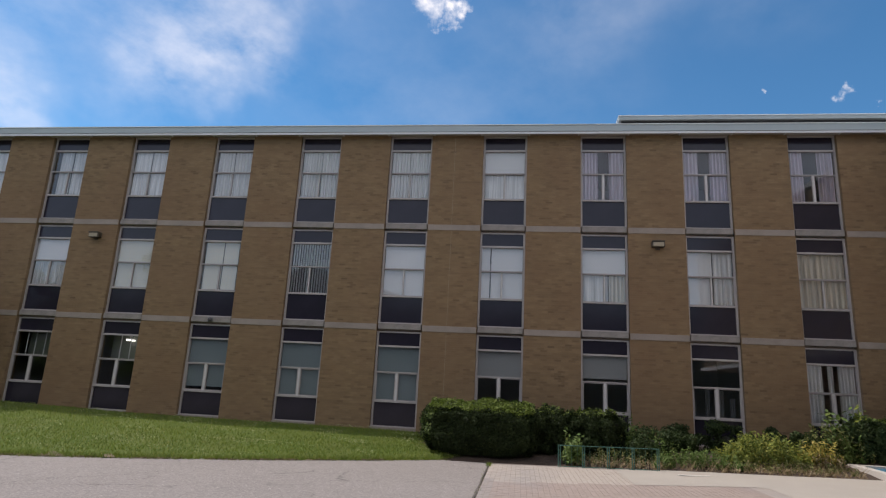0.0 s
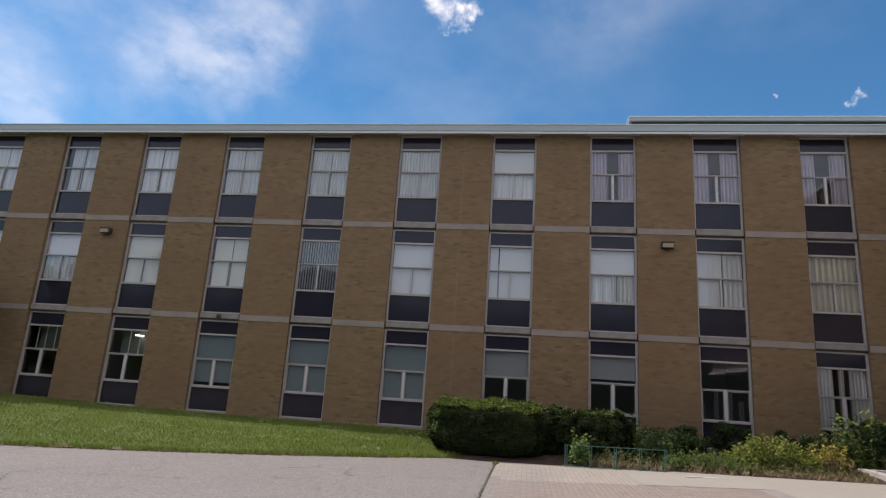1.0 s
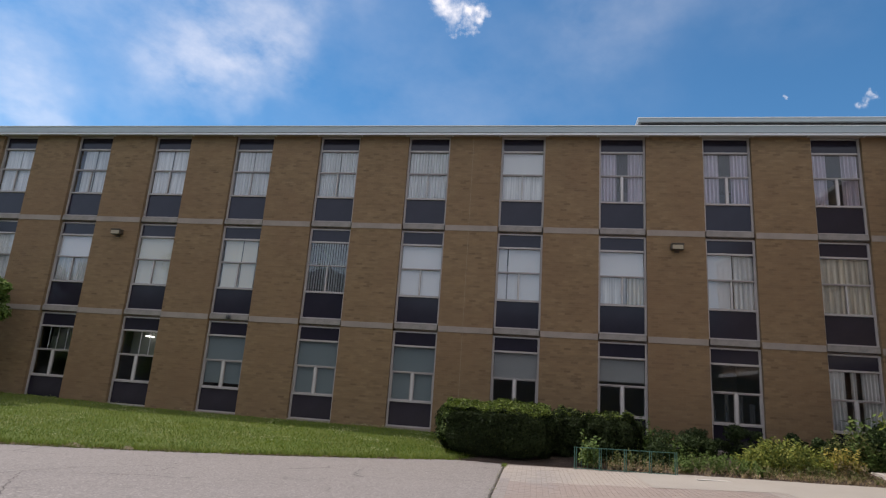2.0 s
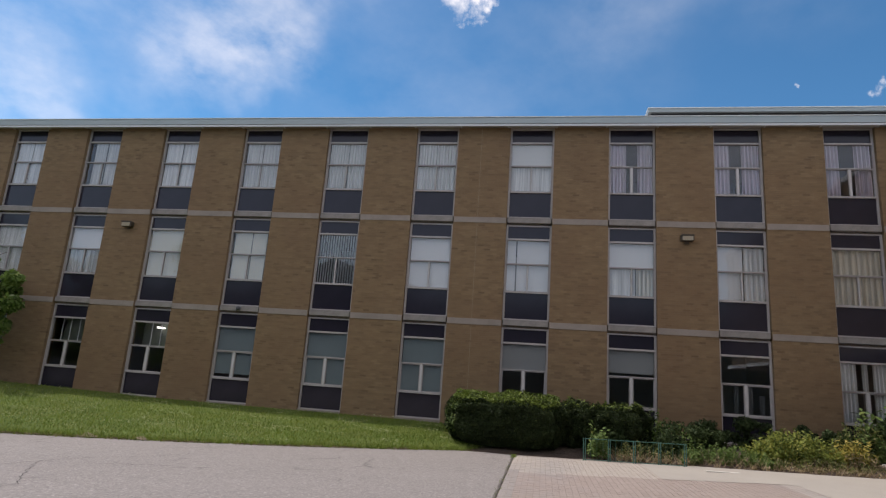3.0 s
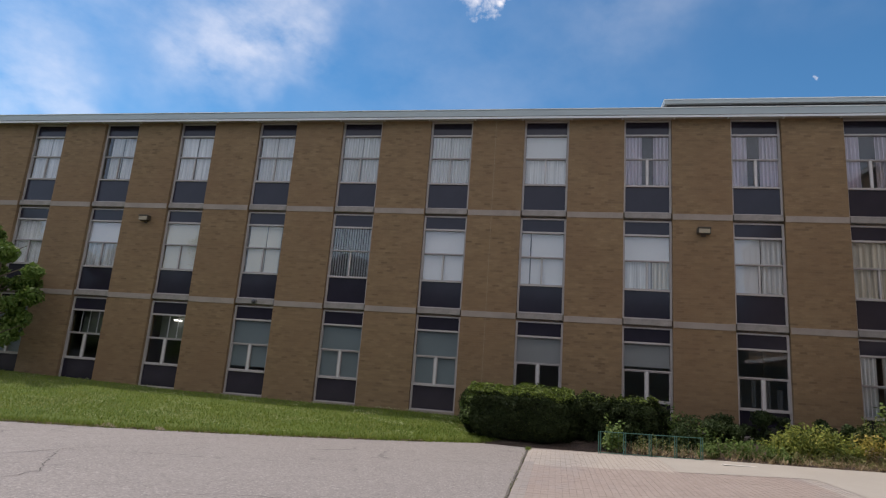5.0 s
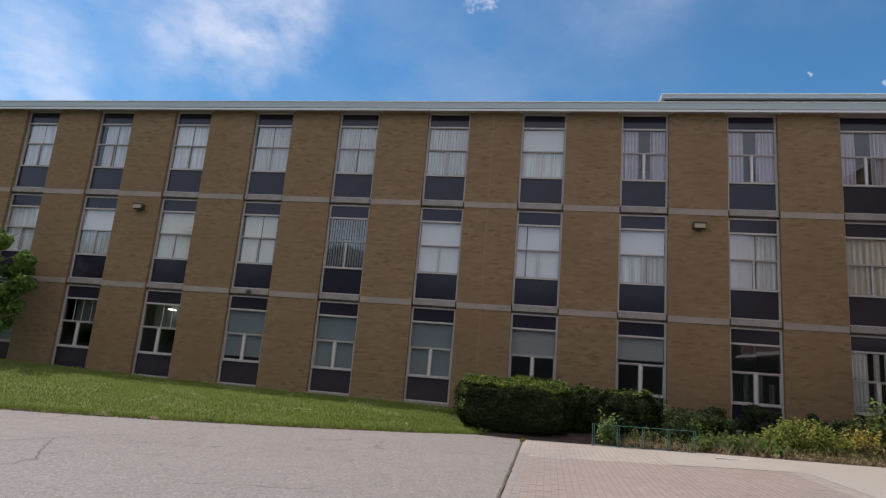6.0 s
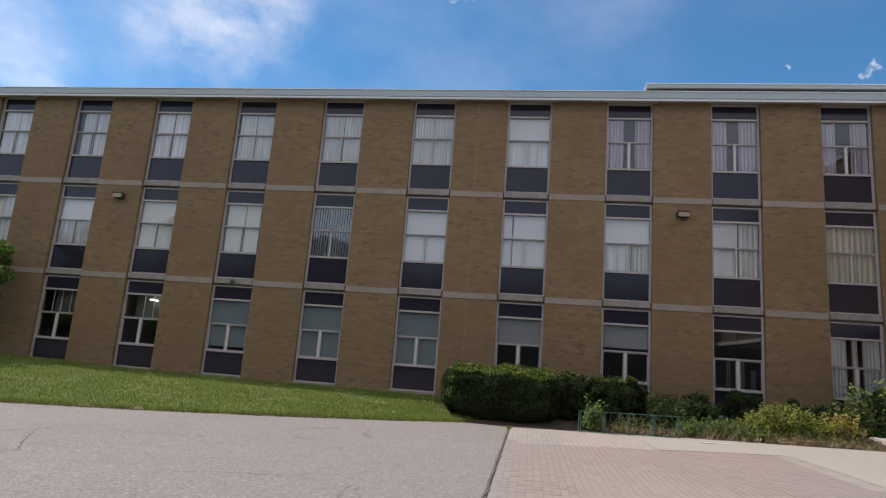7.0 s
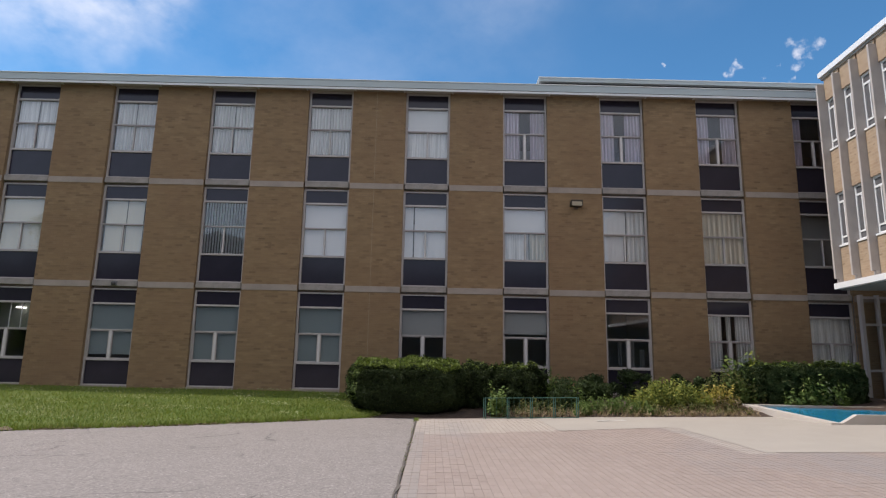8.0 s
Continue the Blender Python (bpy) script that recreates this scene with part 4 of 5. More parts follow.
# ---- foliage ----
def leaf_mass(name, pts, normals, size, material, parent, seed=1, spread=0.9):
    """Small folded leaves at pts, facing about along normals."""
    rng = np.random.default_rng(seed)
    n = len(pts)
    d = normals + rng.normal(0, spread, (n, 3))
    d /= np.linalg.norm(d, axis=1, keepdims=True)
    r = rng.normal(0, 1, (n, 3))
    a = np.cross(d, r)
    a /= np.linalg.norm(a, axis=1, keepdims=True)
    b = np.cross(d, a)
    s = (size * rng.uniform(0.6, 1.35, n))[:, None]
    v = np.stack([pts - a * s, pts + b * s * 0.45 + d * s * .12, pts + a * s, pts - b * s * 0.45 + d * s * .12], 1).reshape(-1, 3)
    k = np.arange(4 * n).reshape(-1, 4)
    f = np.concatenate([k[:, [0, 1, 2]], k[:, [0, 2, 3]]])
    return raw(name, v, f, material, parent)


def ellipsoids(blobs, n, seed, shell=0.30, power=2.0):
    """Points and outward directions near the skins of several ellipsoids: (x, y, z, rx, ry, rz)."""
    rng = np.random.default_rng(seed)
    B = np.array(blobs, float)
    area = (B[:, 3] * B[:, 4] + B[:, 3] * B[:, 5] + B[:, 4] * B[:, 5])
    pick = rng.choice(len(B), n, p=area / area.sum())
    d = rng.normal(0, 1, (n, 3))
    d /= np.linalg.norm(d, axis=1, keepdims=True)
    if power != 2.0:
        e = 2.0 / power
        d = np.sign(d) * np.abs(d) ** e
        d /= (np.abs(d) ** power).sum(1, keepdims=True) ** (1 / power)
    bump = np.array([noise.noise(tuple(p)) for p in (d * 2.6 + pick[:, None] * 7.1)])
    r = 1 + 0.16 * bump - shell * rng.uniform(0, 1, n) ** 2.2
    p = B[pick, :3] + d * B[pick, 3:] * r[:, None]
    return p, d


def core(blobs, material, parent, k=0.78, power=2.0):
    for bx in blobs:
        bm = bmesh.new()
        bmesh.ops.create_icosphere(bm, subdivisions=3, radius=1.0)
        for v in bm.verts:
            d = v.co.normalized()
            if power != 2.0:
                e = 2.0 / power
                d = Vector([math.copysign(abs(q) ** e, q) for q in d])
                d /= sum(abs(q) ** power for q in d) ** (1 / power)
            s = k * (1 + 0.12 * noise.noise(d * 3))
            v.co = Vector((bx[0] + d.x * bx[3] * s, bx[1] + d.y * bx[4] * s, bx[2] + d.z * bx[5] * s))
        part("shade_core", bm, material, parent)


# near-black fill: the shade deep in the foliage is in this colour
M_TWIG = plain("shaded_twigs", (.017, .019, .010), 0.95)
# hedge leaves in shaded and sunlit tones: the light is in their colour
M_YEW = blade_material("yew_needles", (.012, .019, .008), (.032, .048, .016), (.075, .095, .032), patch=4.5, amount=0.6, spec=0.15)
M_SUNTOP = blade_material("sunlit_hedge_shoots", (.055, .092, .013), (.125, .170, .024), (.19, .22, .04), patch=4.5, amount=0.75)
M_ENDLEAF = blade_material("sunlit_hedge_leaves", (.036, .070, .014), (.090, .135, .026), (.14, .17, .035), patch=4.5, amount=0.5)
M_DARKLEAF = blade_material("dark_shrub_leaves", (.014, .026, .009), (.042, .066, .021), (.085, .105, .036), patch=4.5, amount=0.75, spec=0.2)
M_MIDLEAF = blade_material("green_weed_leaves", (.05, .095, .018), (.11, .165, .035), (.20, .20, .06), patch=4.5, amount=0.75)
M_LIME = blade_material("yellow_green_leaves", (.060, .095, .014), (.215, .240, .040), (.32, .28, .07), patch=4.5, amount=0.75)
M_OLIVE = blade_material("olive_weed_leaves", (.045, .06, .014), (.12, .125, .032), (.24, .19, .075), patch=4.5, amount=0.75)
M_YELLOW = blade_material("yellowing_leaves", (.15, .13, .022), (.34, .28, .052), (.40, .28, .08))
M_STRAW = blade_material("dry_stalks", (.20, .15, .08), (.34, .26, .15), (.42, .34, .22))
M_PALESTALK = blade_material("pale_grey_green_leaves", (.13, .165, .10), (.24, .28, .18), (.34, .36, .25), patch=4.5, amount=0.4)
M_BARK = plain("grey_bark", (.13, .10, .075), 0.9, var=0.3, scale=8, bump=0.8, fine=30)


def clumps(env, count, r0, r1, seed):
    """Many small clumps filling the outer part of a few ellipsoids."""
    rng = random.Random(seed)
    out = []
    for _ in range(count):
        e = rng.choice(env)
        while True:
            d = Vector((rng.uniform(-1, 1), rng.uniform(-1, 1), rng.uniform(-1, 1)))
            if 0.35 < d.length < 1.0:
                break
        r = rng.uniform(r0, r1)
        out.append((e[0] + d.x * e[3], e[1] + d.y * e[4], max(e[2] + d.z * e[5], r * 0.6 + grade(e[0])), r, r, r * rng.uniform(0.7, 1.1)))
    return out


def shaggy(name, label, env, count, r0, r1, n, size, mat, seed, cat="shrub", k=0.34):
    th = empty(name)
    tagged(th, label, cat)
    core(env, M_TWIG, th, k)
    c = clumps(env, count, r0, r1, seed)
    p, d = ellipsoids(c, n, seed, 0.75)
    leaf_mass("foliage", p, d, size, mat, th, seed + 1, 1.0)
    bm = bmesh.new()
    for bx in env:
        rod(bm, (bx[0], bx[1], grade(bx[0]) - 0.05), (bx[0], bx[1], bx[2]), 0.035, 0.02, 6)
    part("stem", bm, M_BARK, th)
    return th


def shoots(name, label, x0, x1, y0, y1, count, h0, h1, leaf, mat, seed, lean=0.35, per=16, cat="weed"):
    """A stand of leafy shoots: thin bent stems with leaves along them."""
    rng = np.random.default_rng(seed)
    th = empty(name)
    tagged(th, label, cat)
    bm = bmesh.new()
    P, N = [], []
    for _ in range(count):
        x, y = rng.uniform(x0, x1), rng.uniform(y0, y1)
        mid = 1 - abs(2 * (x - x0) / (x1 - x0) - 1) ** 2 * 0.45
        h = rng.uniform(h0, h1) * mid
        a, l = rng.uniform(0, 6.28), rng.uniform(0, lean) * h
        z = grade(x) + 0.02
        pts = [Vector((x + l * q * q * math.cos(a), y + l * q * q * math.sin(a), z + h * q * (1 - 0.12 * q * lean))) for q in (0, 0.5, 1.0)]
        rod(bm, pts[0], pts[1], 0.006, 0.005, 4)
        rod(bm, pts[1], pts[2], 0.005, 0.003, 4)
        for j in range(per):
            q = 0.15 + 0.85 * j / per
            base = Vector((x + l * q * q * math.cos(a), y + l * q * q * math.sin(a), z + h * q * (1 - 0.12 * q * lean)))
            b = j * 2.4 + a
            o = Vector((math.cos(b), math.sin(b), rng.uniform(-.2, .4)))
            P.append(base + o * leaf * rng.uniform(0.5, 1.3))
            N.append((o.x * 0.4, o.y * 0.4 - 0.3, 0.9))
    tagged(part("stem", bm, M_MIDLEAF, th), kind="stuff")
    leaf_mass("foliage", np.array([tuple(p) for p in P]), np.array(N), leaf, mat, th, seed, 0.55)
    return th


def box_hedge(name, label, x0, x1, y0, y1, z0, z1, n, size, mat, seed, lump=0.10, taper=0.16, lit_top=0, tilt=0.0, lit=0):
    """A clipped hedge: an uneven rounded block of leaves, drawn in a little at its foot."""
    rng = np.random.default_rng(seed)
    th = empty(name)
    tagged(th, label, "hedge")

    def skin(p, d, depth):
        """Moves a point of the block's skin: rounding, lumps and the drawn-in foot."""
        q = [(p[0] - x0) / (x1 - x0) * 2 - 1, (p[1] - y0) / (y1 - y0) * 2 - 1, (p[2] - z0) / (z1 - z0) * 2 - 1]
        s = 1 - 0.05 * (abs(q[0]) ** 6 * abs(q[2]) ** 6 + abs(q[1]) ** 6 * abs(q[2]) ** 6 + abs(q[0]) ** 6 * abs(q[1]) ** 6) - 0.11 * abs(q[0]) ** 4 * abs(q[1]) ** 4
        foot = 1 - taper * max(0.0, -q[2] - 0.1) ** 1.5
        l = lump * (noise.noise((p[0] * 1.7, p[1] * 1.7, p[2] * 1.7 + seed)) + 0.8 * noise.noise((p[0] * 4.2, p[1] * 4.2, p[2] * 4.2))) - depth
        c = ((x0 + x1) / 2, (y0 + y1) / 2, (z0 + z1) / 2)
        return (c[0] + (p[0] - c[0]) * s * (1 - (1 - foot) * 0.4) + d[0] * l, c[1] + (p[1] - c[1]) * s * foot + d[1] * l, c[2] + (p[2] - c[2]) * s + d[2] * l + tilt * q[1] * (q[2] + 1) / 2)

    A = [(y1 - y0) * (z1 - z0)] * 2 + [(x1 - x0) * (z1 - z0) * 1.4, (x1 - x0) * (z1 - z0) * 0.3] + [(x1 - x0) * (y1 - y0)]
    pick = rng.choice(5, n, p=np.array(A) / sum(A))
    u = rng.uniform(0, 1, (n, 3))
    P, N = [], []
    D_ = ((-1, 0, 0), (1, 0, 0), (0, -1, 0), (0, 1, 0), (0, 0, 1))
    for k in range(n):
        f = pick[k]
        p = [x0 + u[k, 0] * (x1 - x0), y0 + u[k, 1] * (y1 - y0), z0 + u[k, 2] * (z1 - z0)]
        p[(0, 0, 1, 1, 2)[f]] = (x0, x1, y0, y1, z1)[f]
        d = D_[f]
        P.append(skin(p, d, rng.uniform(0, 1) ** 2 * 0.18 - 0.03 - (0.07 * rng.uniform() if k % 9 == 0 else 0.0)))
        N.append(d)
    leaf_mass("foliage", np.array(P), np.array(N, float), size, mat, th, seed + 1, 0.8)
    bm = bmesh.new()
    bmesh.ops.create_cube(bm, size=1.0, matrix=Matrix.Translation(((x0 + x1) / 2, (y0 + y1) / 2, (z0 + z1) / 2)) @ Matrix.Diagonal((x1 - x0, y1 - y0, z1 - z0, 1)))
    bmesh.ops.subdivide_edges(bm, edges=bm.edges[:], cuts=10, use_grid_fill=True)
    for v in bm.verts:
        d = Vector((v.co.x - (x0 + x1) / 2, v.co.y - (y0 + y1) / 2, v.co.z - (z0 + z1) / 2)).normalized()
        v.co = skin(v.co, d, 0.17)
    part("shade_core", bm, M_TWIG, th)
    if lit_top:
        # brighter shoots stand for sunlight on the flat top
        hx, hy = rng.uniform(x0, x1, lit_top), rng.uniform(y0, y1, lit_top)
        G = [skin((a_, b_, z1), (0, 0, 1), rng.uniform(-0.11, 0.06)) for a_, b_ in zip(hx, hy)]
        leaf_mass("sunlit_top", np.array(G), np.tile((0.0, 0.0, 1.0), (lit_top, 1)), size * 1.1, M_SUNTOP, th, seed + 2, 0.8)
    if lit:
        # lighter leaves paint the afternoon sun onto the rounded end
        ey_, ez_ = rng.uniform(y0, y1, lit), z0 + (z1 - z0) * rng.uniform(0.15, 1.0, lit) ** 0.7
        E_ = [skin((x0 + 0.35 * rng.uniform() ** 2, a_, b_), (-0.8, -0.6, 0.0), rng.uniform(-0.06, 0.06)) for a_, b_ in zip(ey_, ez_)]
        leaf_mass("sunlit_end", np.array(E_), np.tile((-0.7, -0.5, 0.5), (lit, 1)), size * 1.05, M_ENDLEAF, th, seed + 3, 0.8)
    return th


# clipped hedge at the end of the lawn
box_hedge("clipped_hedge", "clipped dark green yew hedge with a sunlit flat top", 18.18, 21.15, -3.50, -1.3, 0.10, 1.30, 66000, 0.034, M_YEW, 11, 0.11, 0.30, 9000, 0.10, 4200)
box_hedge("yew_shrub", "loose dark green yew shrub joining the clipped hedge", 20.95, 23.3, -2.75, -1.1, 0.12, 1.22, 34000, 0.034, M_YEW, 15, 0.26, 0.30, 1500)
shaggy("dark_shrub", "dense dark green shrub behind the garden fence", [(21.9, -1.75, .70, .85, .85, .62), (22.9, -1.55, .66, .8, .8, .60), (22.3, -2.6, .40, .6, .5, .36)], 70, .13, .30, 22000, 0.040, M_DARKLEAF, 21)
shaggy("dark_shrub", "dense dark green shrub growing below a window", [(24.2, -1.9, .52, .8, .7, .48), (25.2, -1.3, .60, .7, .6, .52), (23.6, -2.7, .38, .45, .45, .34)], 60, .12, .28, 18000, 0.038, M_DARKLEAF, 31)
shaggy("dark_shrub", "low dark shrub against the brick wall", [(26.3, -1.0, .68, .65, .5, .50), (27.2, -1.1, .66, .5, .5, .46)], 40, .12, .26, 12000, 0.042, M_DARKLEAF, 41)
box_hedge("hedge_row", "uneven green clipped hedge along the building", 29.3, 32.45, -2.25, -1.0, 0.2, 1.45, 36000, 0.040, M_DARKLEAF, 71, 0.14, 0.15, 1200)
shaggy("dark_shrub", "dark leggy shrub between weeds and hedge", [(28.3, -1.7, .62, .7, .55, .50), (29.1, -1.8, .70, .5, .5, .55)], 50, .10, .24, 12000, 0.042, M_DARKLEAF, 73)
shoots("weedy_shrub", "tall tangled weeds, green turning straw-coloured", 27.7, 29.4, -2.25, -1.8, 90, .7, 1.3, .046, M_OLIVE, 74, 0.35, 20)
shoots("weedy_shrub", "loose yellow-green shrub at the bed's edge", 25.7, 27.7, -3.0, -2.1, 210, .45, 1.05, .048, M_LIME, 51, 0.45, 20, "shrub")
shoots("weedy_shrub", "green weeds along the edge of the bed", 23.9, 26.0, -3.4, -2.8, 170, .22, .58, .040, M_MIDLEAF, 52, 0.6, 14)
shoots("yellow_shrub", "yellowing leafy shrub beside green weeds", 27.6, 28.5, -2.9, -2.4, 55, .5, .95, .055, M_YELLOW, 61, 0.4, 16, "shrub")
shoots("weedy_shrub", "green and straw-coloured weeds before the hedge", 28.0, 29.2, -2.25, -1.85, 70, .5, 1.2, .050, M_MIDLEAF, 62, 0.4, 16)
shoots("weedy_shrub", "leafy green shrub rising from the dark shrubs", 22.7, 24.6, -2.6, -2.1, 85, .55, 1.05, .046, M_MIDLEAF, 64, 0.4, 16, "shrub")
shoots("weedy_shrub", "low olive weeds spilling over the bed's edge", 25.6, 28.6, -3.4, -2.8, 80, .12, .38, .040, M_OLIVE, 67, 0.8, 12)
shoots("dead_growth", "dry straw-coloured weeds among the green ones", 27.6, 28.5, -2.95, -2.6, 60, .2, .6, .040, M_STRAW, 69, 0.7, 12)
shoots("dead_growth", "rust and straw-coloured dead growth behind the fence", 22.4, 24.1, -3.65, -3.0, 70, .08, .30, .034, M_STRAW, 66, 0.9, 10)
shoots("weedy_shrub", "thin green weeds growing behind the garden fence", 22.3, 24.2, -3.5, -2.9, 60, .2, .55, .036, M_OLIVE, 110, 0.6, 12)
shoots("dead_growth", "dry brown stalks and litter along the bed's edge", 25.4, 28.2, -3.5, -3.1, 110, .05, .22, .036, M_STRAW, 111, 1.2, 8)
shoots("climbing_weed", "bright green leafy weed beside the fence", 21.75, 22.2, -3.55, -3.25, 26, .45, .95, .062, M_MIDLEAF, 91, 0.35, 13)
shoots("climbing_weed", "pale green tall weed above the hedge", 28.4, 29.1, -2.0, -1.7, 9, 1.45, 1.75, .10, M_MIDLEAF, 95, 0.25, 14)
shoots("climbing_weed", "single tall weed stem with a leafy top", 29.35, 29.5, -1.9, -1.8, 3, 1.75, 1.9, .085, M_LIME, 96, 0.1, 12)
shoots("weedy_shrub", "green vine leaves hanging over the pool rim", 29.9, 31.6, -2.5, -2.2, 55, .4, 1.15, .065, M_MIDLEAF, 101, 0.4, 13)
shoots("weedy_shrub", "thin weeds growing against the ground-floor window", 23.2, 24.1, -1.2, -.7, 24, 1.0, 1.55, .055, M_MIDLEAF, 105, 0.3, 14)
shoots("flower_stalks", "pale grey-green flowering stalks before the clipped hedge", 30.5, 31.5, -2.42, -2.3, 8, .55, .95, .038, M_PALESTALK, 121, 0.12, 22)
shoots("flower_stalks", "pale green leaves against the ground-floor window", 28.55, 29.0, -2.05, -1.85, 6, 1.35, 1.6, .085, M_PALESTALK, 122, 0.3, 10)
rngd = np.random.default_rng(12)
dx = rngd.uniform(22.0, 28.6, 1500)
dy = rngd.uniform(-3.6, -2.6, 1500)
stalks = blades("dry_stalks", np.stack([dx, dy, np.array([grade(x) for x in dx]) + 0.02], 1), 0.26, 0.014, M_STRAW, 0.9, 17)
tagged(stalks, "dry straw-coloured stalks lying in the bed", "stalks", kind="stuff")


sx = rngd.normal(SEAM - 0.01, 0.025, 270)
sy = np.concatenate([rngd.uniform(-11, -3.8, 50), rngd.normal(-4.05, 0.16, 220)])
seam_weeds = blades("seam_grass", np.stack([sx, sy, np.full(270, 0.0)], 1), 0.055, 0.012, M_BLADE, 1.0, 19)
tagged(seam_weeds, "thin grass growing in the paving seam", "grass", kind="stuff")
seam = raw("seam_crack", [(SEAM - 0.035 + 0.03 * noise.noise((k * 0.7, 0, 1)) + 0.015 * noise.noise((k * 2.3, 5, 1)) + s * (0.032 + 0.045 * noise.noise((k * 0.9, 3, s))), -15 + 0.2 * k, 0.017) for k in range(56) for s in (0, 1)],
           [(2 * k, 2 * k + 1, 2 * k + 3, 2 * k + 2) for k in range(55)], plain("seam_dirt", (.115, .10, .085), 0.95, var=0.4, scale=5.0, bump=0.5))
tagged(seam, "dirt-filled crack between asphalt and pavers", "crack", kind="structure")


# ---- young tree at the lawn's far end ----
def tree(x, y, z, height, crown, n, seed, low=1.25, k_=1.0, label="young broadleaf tree with a full green crown on the lawn"):
    th = empty("tree")
    tagged(th, label, "tree")
    rng = random.Random(seed)
    bm = bmesh.new()
    rod(bm, (x, y, z - 0.1), (x + 0.03, y, z + 1.2 * k_), 0.085 * k_, 0.07 * k_, 10)
    rod(bm, (x + 0.03, y, z + 1.2 * k_), (x, y + 0.05, z + height * 0.8), 0.07 * k_, 0.02 * k_, 8)
    for k in range(12):
        a = k * 2.4
        s = z + 1.1 * k_ + (height - 1.9 * k_) * k / 12
        r = 0.85 * crown * (1 - 0.5 * k / 12)
        rod(bm, (x, y, s), (x + r * math.cos(a), y + r * math.sin(a), s + 0.5 + 0.2 * rng.random()), 0.03 * k_, 0.008 * k_, 6)
    part("trunk", bm, M_BARK, th)
    blobs = []
    for k in range(34):
        a, q = rng.uniform(0, 6.28), rng.uniform(0, 1)
        zz = z + low * k_ + (height - (low + 0.25) * k_) * q
        r = crown * math.sqrt(max(0.05, 1 - (2 * q - 0.85) ** 2)) * rng.uniform(0.35, 0.95)
        s = rng.uniform(0.20, 0.42) * k_
        blobs.append((x + r * math.cos(a), y + r * math.sin(a), zz, s, s, s * 0.8))
    p, d = ellipsoids(blobs, n, seed, 0.75)
    leaf_mass("crown", p, d, 0.095 * k_ ** 0.6, M_TREELEAF, th, seed, 1.0)
    return th


M_TREELEAF = blade_material("tree_leaves", (.045, .095, .014), (.150, .225, .048), (.30, .34, .12))
tree(1.62, -1.90, 0.55, 5.05, 1.62, 11500, 7, 0.95)
# out of view, added so the left panes and panels mirror dark crowns
FAR_TREE = "tall broadleaf tree standing across the yard"
for k, (x, y, h, r) in enumerate(((-14.5, -13.5, 10.4, 3.4), (-14.5, -24.0, 10.6, 4.2), (-5.8, -22.5, 12.2, 3.9), (-21.0, -19.5, 9.5, 4.0))):
    tree(x, y, 0.0, h, r, 5500, 31 + k, 0.7, 2.8, FAR_TREE)

# ---- plain neighbour that closes the yard behind the camera ----
nb = empty("neighbour_building", -8, -58, 0)
tagged(nb, "plain gabled brick building across the yard", "building")
part("wall", boxes((-60, 75, -12, 0, -.3, 12.4)), plain("dark_brick_wall", (.12, .10, .085), 0.9), nb)
part("flat_roof", boxes((-60.5, 75.5, -12.5, 0.5, 12.401, 12.7)), M_ROOF, nb)
gb = bmesh.new()
gv = [gb.verts.new(p) for p in ((-14, 0.6, 12.71), (14, 0.6, 12.71), (0, 0.6, 16.8), (-14, -12, 12.71), (14, -12, 12.71), (0, -12, 16.8))]
for q in ((0, 1, 2), (5, 4, 3), (0, 2, 5, 3), (1, 4, 5, 2), (0, 3, 4, 1)):
    gb.faces.new([gv[k] for k in q])
part("gable_roof", gb, plain("dark_slate", (.07, .068, .07), 0.8), nb)

# ---- lamp in a ground-floor room ----
room_lamp = empty("ceiling_lamp", 7.22, 0.36, 2.86)
tagged(room_lamp, "lit white ceiling lamp inside a ground-floor room", "lamp")
ml = Mat("lit_diffuser", 0.5)
ml.colour((.9, .9, .9))
ml.b.inputs["Emission Color"].default_value, ml.b.inputs["Emission Strength"].default_value = (1, .97, .9, 1), 2.2
part("diffuser", boxes((-.07, .07, -.16, .16, -.05, 0.0), bevel=0.01), ml.m, room_lamp)
part("hanger", boxes((-.02, .02, -.02, .02, 0.001, 0.64)), M_ALU, room_lamp)

# ---- brick pavers ----
def paver_material(name, tones):
    m = Mat(name, 0.88)
    c = m.ramp(m.object_random(), [(0.0, tones[0]), (0.5, tones[1]), (1.0, tones[2])])
    i = m.ramp(m.island(), [(0.0, tones[0]), (0.5, tones[1]), (1.0, tones[2])])
    c = m.mix(0.5, c, i)
    big = m.noise(0.6, 4.0, 0.6)
    c = m.mix(m.ramp(big, [(0.4, (0,) * 3), (0.7, (.45,) * 3)]), c, (.34, .285, .245))
    damp = m.noise(0.33, 5.0, 0.65, None, (1.0, 0.35, 1.0))
    c = m.mix(m.ramp(damp, [(0.50, (0,) * 3), (0.66, (.8,) * 3)]), c, (.235, .222, .218))
    g = m.noise(120.0, 3.0, 0.6)
    m.colour(m.mix(0.25, c, m.ramp(g, [(0.3, dark(tones[0], .6)), (0.7, dark(tones[2], 1.2))])))
    m.bump(g, 0.4, 0.004)
    return m.m


M_PAVER = paver_material("red_pavers", [(.245, .196, .170), (.278, .224, .196), (.318, .260, .230)])
M_PAVER_EDGE = paver_material("grey_edging_pavers", [(.225, .20, .182), (.26, .23, .21), (.30, .265, .24)])
M_PAVER_PALE = paver_material("pale_pavers", [(.325, .285, .245), (.36, .318, .275), (.395, .35, .305)])
M_SAND = plain("sandy_joints", (.235, .19, .165), 0.95, var=0.3, scale=2.0, bump=0.4)
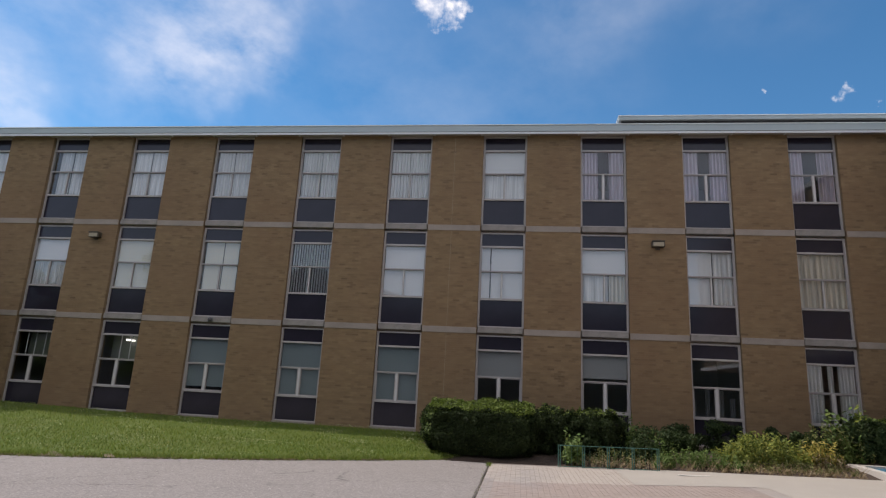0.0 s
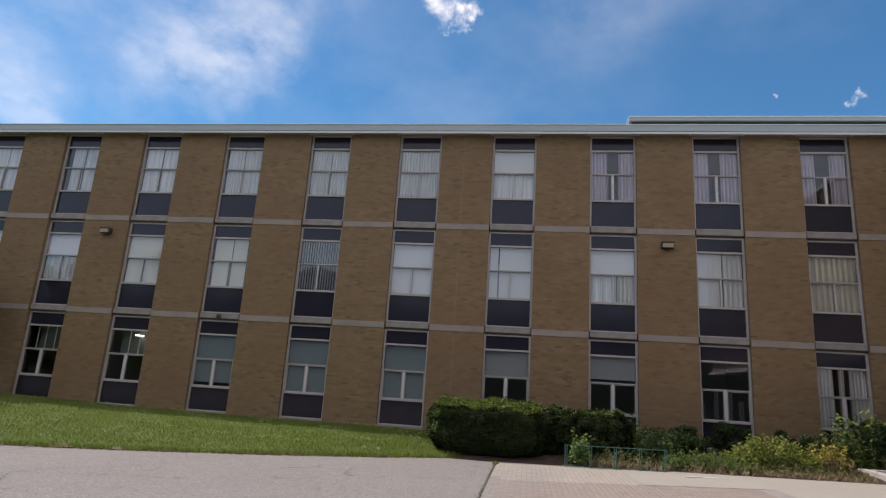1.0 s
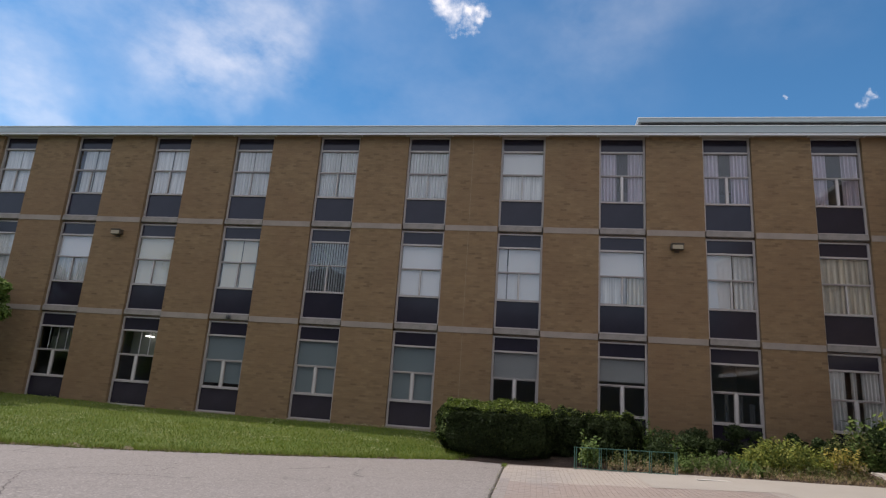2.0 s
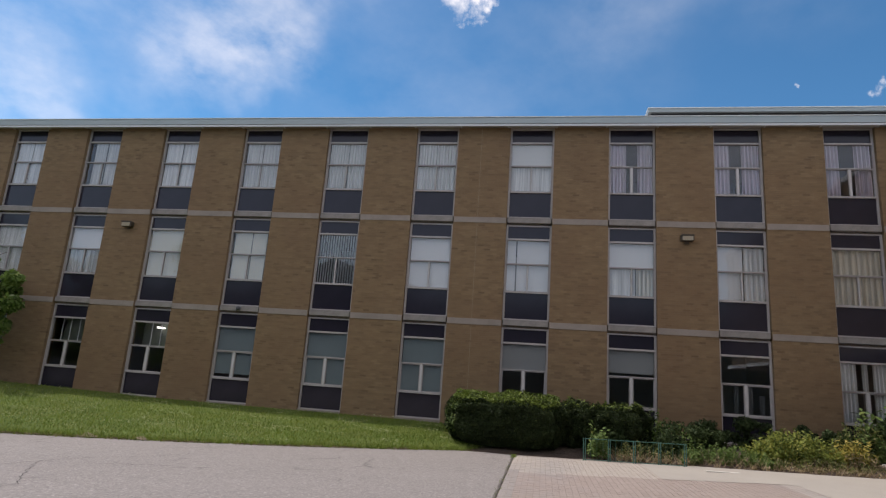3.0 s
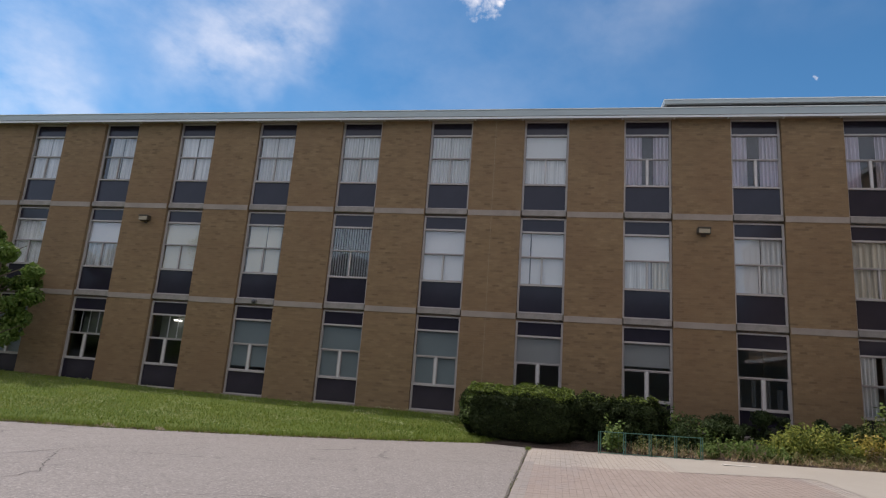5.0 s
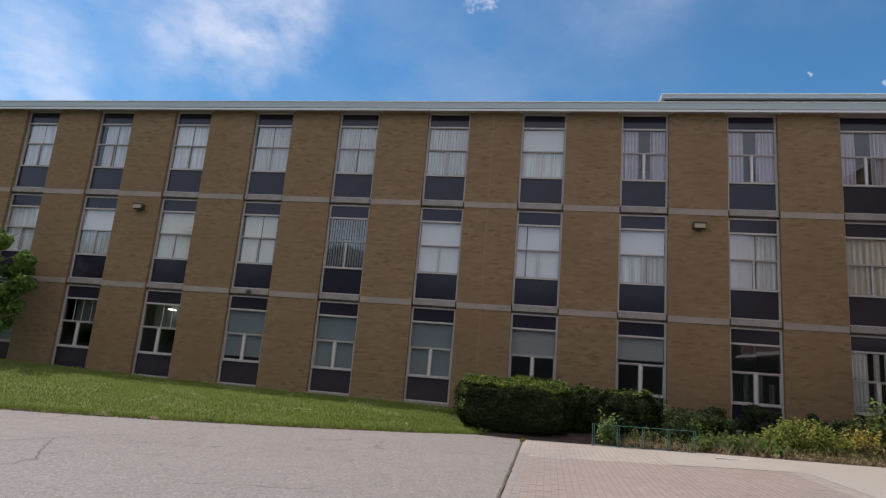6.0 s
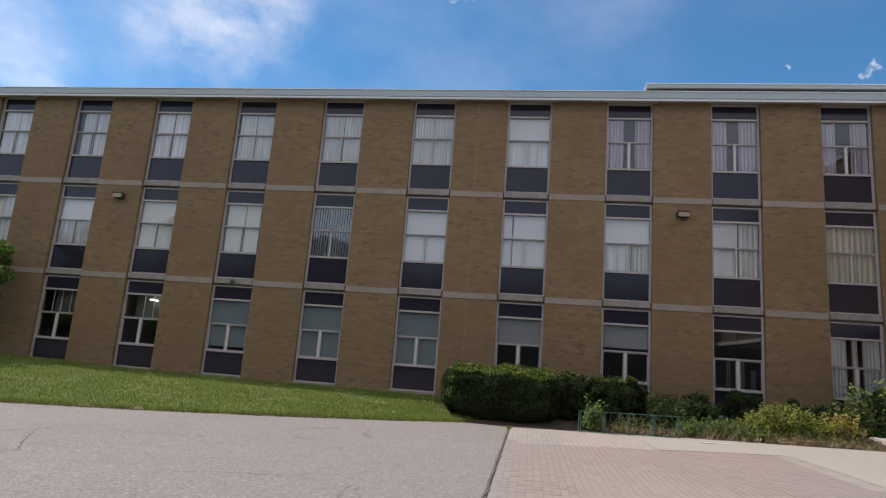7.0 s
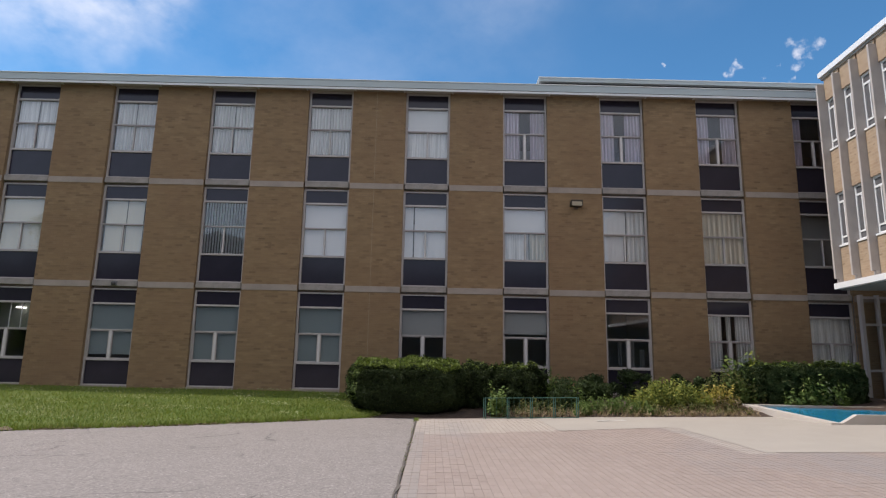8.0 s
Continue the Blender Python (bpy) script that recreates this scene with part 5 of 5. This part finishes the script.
court = sheet("court_bed", [SEAM + 0.01 + 0.3 * k for k in range(60)], [-30 + 0.5 * k for k in range(54)], lambda x, y: grade(x) + 0.0065 - (0.3 if y < -29 else 0), M_SAND)
tagged(court, "sandy joints beneath the brick paving", "paving", kind="structure")
pave = empty("paving")
tagged(pave, "weathered brick pavers laid in straight rows", "paving", kind="structure")
PL, PD = 0.203, 0.102


def paver_mesh(name, mat):
    bm = boxes((0.0016, PD - 0.0016, 0.0016, PL - 0.0016, -0.03, 0.012), bevel=0.0022)
    return to_mesh(name, bm, mat)


pm, pmp = paver_mesh("paver", M_PAVER), paver_mesh("paver", M_PAVER_PALE)
rngp = random.Random(2)
single = 0
rest = {0: [[], []], 1: [[], []], 2: [[], []]}
nx, ny = int((35.5 - SEAM) / PD), int((26.0 - 3.85) / PL)
row_shift = [rngp.uniform(-0.006, 0.006) for _ in range(nx)]
for i in range(nx):
    for j in range(ny):
        x, y = SEAM + 0.02 + i * PD, -3.85 - (j + 1) * PL + row_shift[i]
        if (x > 25.6 and y > -9.3) or (x > 23.1 and y > -5.9):
            continue
        pale = 2 if x < SEAM + 0.21 and y < -6.6 else 1 if (y > -7.1 + 0.22 * (x - SEAM) or (25.10 < x < 25.6 and y > -9.7)) else 0
        z = grade(x) + rngp.uniform(-0.0012, 0.0012)
        if single < 300 and 21.0 < x < 23.05 and -13.3 < y < -10.3:
            ob = part("paver", pmp if pale == 1 else pm, None, pave)
            ob.location = (x, y, z)
            single += 1
            continue
        V, F = rest[pale]
        k = len(V)
        a, b, c_, d_ = x + 0.0016, x + PD - 0.0016, y + 0.0016, y + PL - 0.0016
        g = 0.0022
        V += [(a, c_, z - .02), (b, c_, z - .02), (b, d_, z - .02), (a, d_, z - .02), (a + g, c_ + g, z + .012), (b - g, c_ + g, z + .012), (b - g, d_ - g, z + .012), (a + g, d_ - g, z + .012)]
        F += [(k + 4, k + 5, k + 6, k + 7), (k, k + 1, k + 5, k + 4), (k + 1, k + 2, k + 6, k + 5), (k + 2, k + 3, k + 7, k + 6), (k + 3, k, k + 4, k + 7)]
for pale, (V, F) in rest.items():
    ob = raw("paver_field", V, F, (M_PAVER, M_PAVER_PALE, M_PAVER_EDGE)[pale], pave)
    tagged(ob, ("reddish brick pavers", "pale brick pavers", "grey edging pavers")[pale], kind="stuff")

# ---- bricks of the piers ----
BL, BH, BJ = 0.2030, 0.0577, 0.0100
brick_rng = random.Random(8)


def brick_box(x0, x1, z0, d):
    """Corners and faces of one brick, open at its back."""
    y0, y1, z1 = FACE + d, FACE + 0.075, z0 + BH
    return [(x0, y0, z0), (x1, y0, z0), (x1, y0, z1), (x0, y0, z1), (x0, y1, z0), (x1, y1, z0), (x1, y1, z1), (x0, y1, z1)]


BRICK_FACES = ((0, 1, 2, 3), (1, 5, 6, 2), (4, 0, 3, 7), (3, 2, 6, 7), (4, 5, 1, 0))
bands = [(TOPS[k] - 3.30, TOPS[k] - 3.10) for k in (3, 2)]
brick_cache = {}


def single_brick(length):
    key = round(length, 3)
    if key not in brick_cache:
        me = bpy.data.meshes.new("brick")
        me.from_pydata(brick_box(0, length, 0, 0), [], BRICK_FACES)
        me.materials.append(M_BRICKS)
        brick_cache[key] = me
    return brick_cache[key]


pier_obs = [o for o in building.children if o.name.startswith("brick_pier")]
singles = 0
for n_, (x0, x1) in enumerate(piers[:-1]):
    V, F = [], []
    start = max(x0, -6.0)
    rows_ = int((SOFFIT - 0.01 + 0.05) / (BH + BJ))
    for r in range(rows_):
        z0 = -0.05 + r * (BH + BJ)
        if any(a < z0 and z0 + BH < b for a, b in bands):
            continue
        x = start - (0.0 if r % 2 == 0 else (BL + BJ) / 2)
        while x < x1 - 0.03:
            a, b = max(x, start), min(x + BL, x1)
            x += BL + BJ
            if b - a < 0.03:
                continue
            if x1 - b < 0.04:
                b = x1
            d = brick_rng.uniform(-0.002, 0.0015)
            if n_ == 7 and 1.6 < z0 < 3.4 and singles < 300:
                ob = part("brick", single_brick(b - a), None, pier_obs[n_])
                ob.location = (a, d, z0)
                singles += 1
                continue
            k = len(V)
            V += brick_box(a, b, z0, d)
            F += [tuple(q + k for q in face) for face in BRICK_FACES]
    tagged(raw("brick_facing", V, F, M_BRICKS, pier_obs[n_]), kind="stuff")
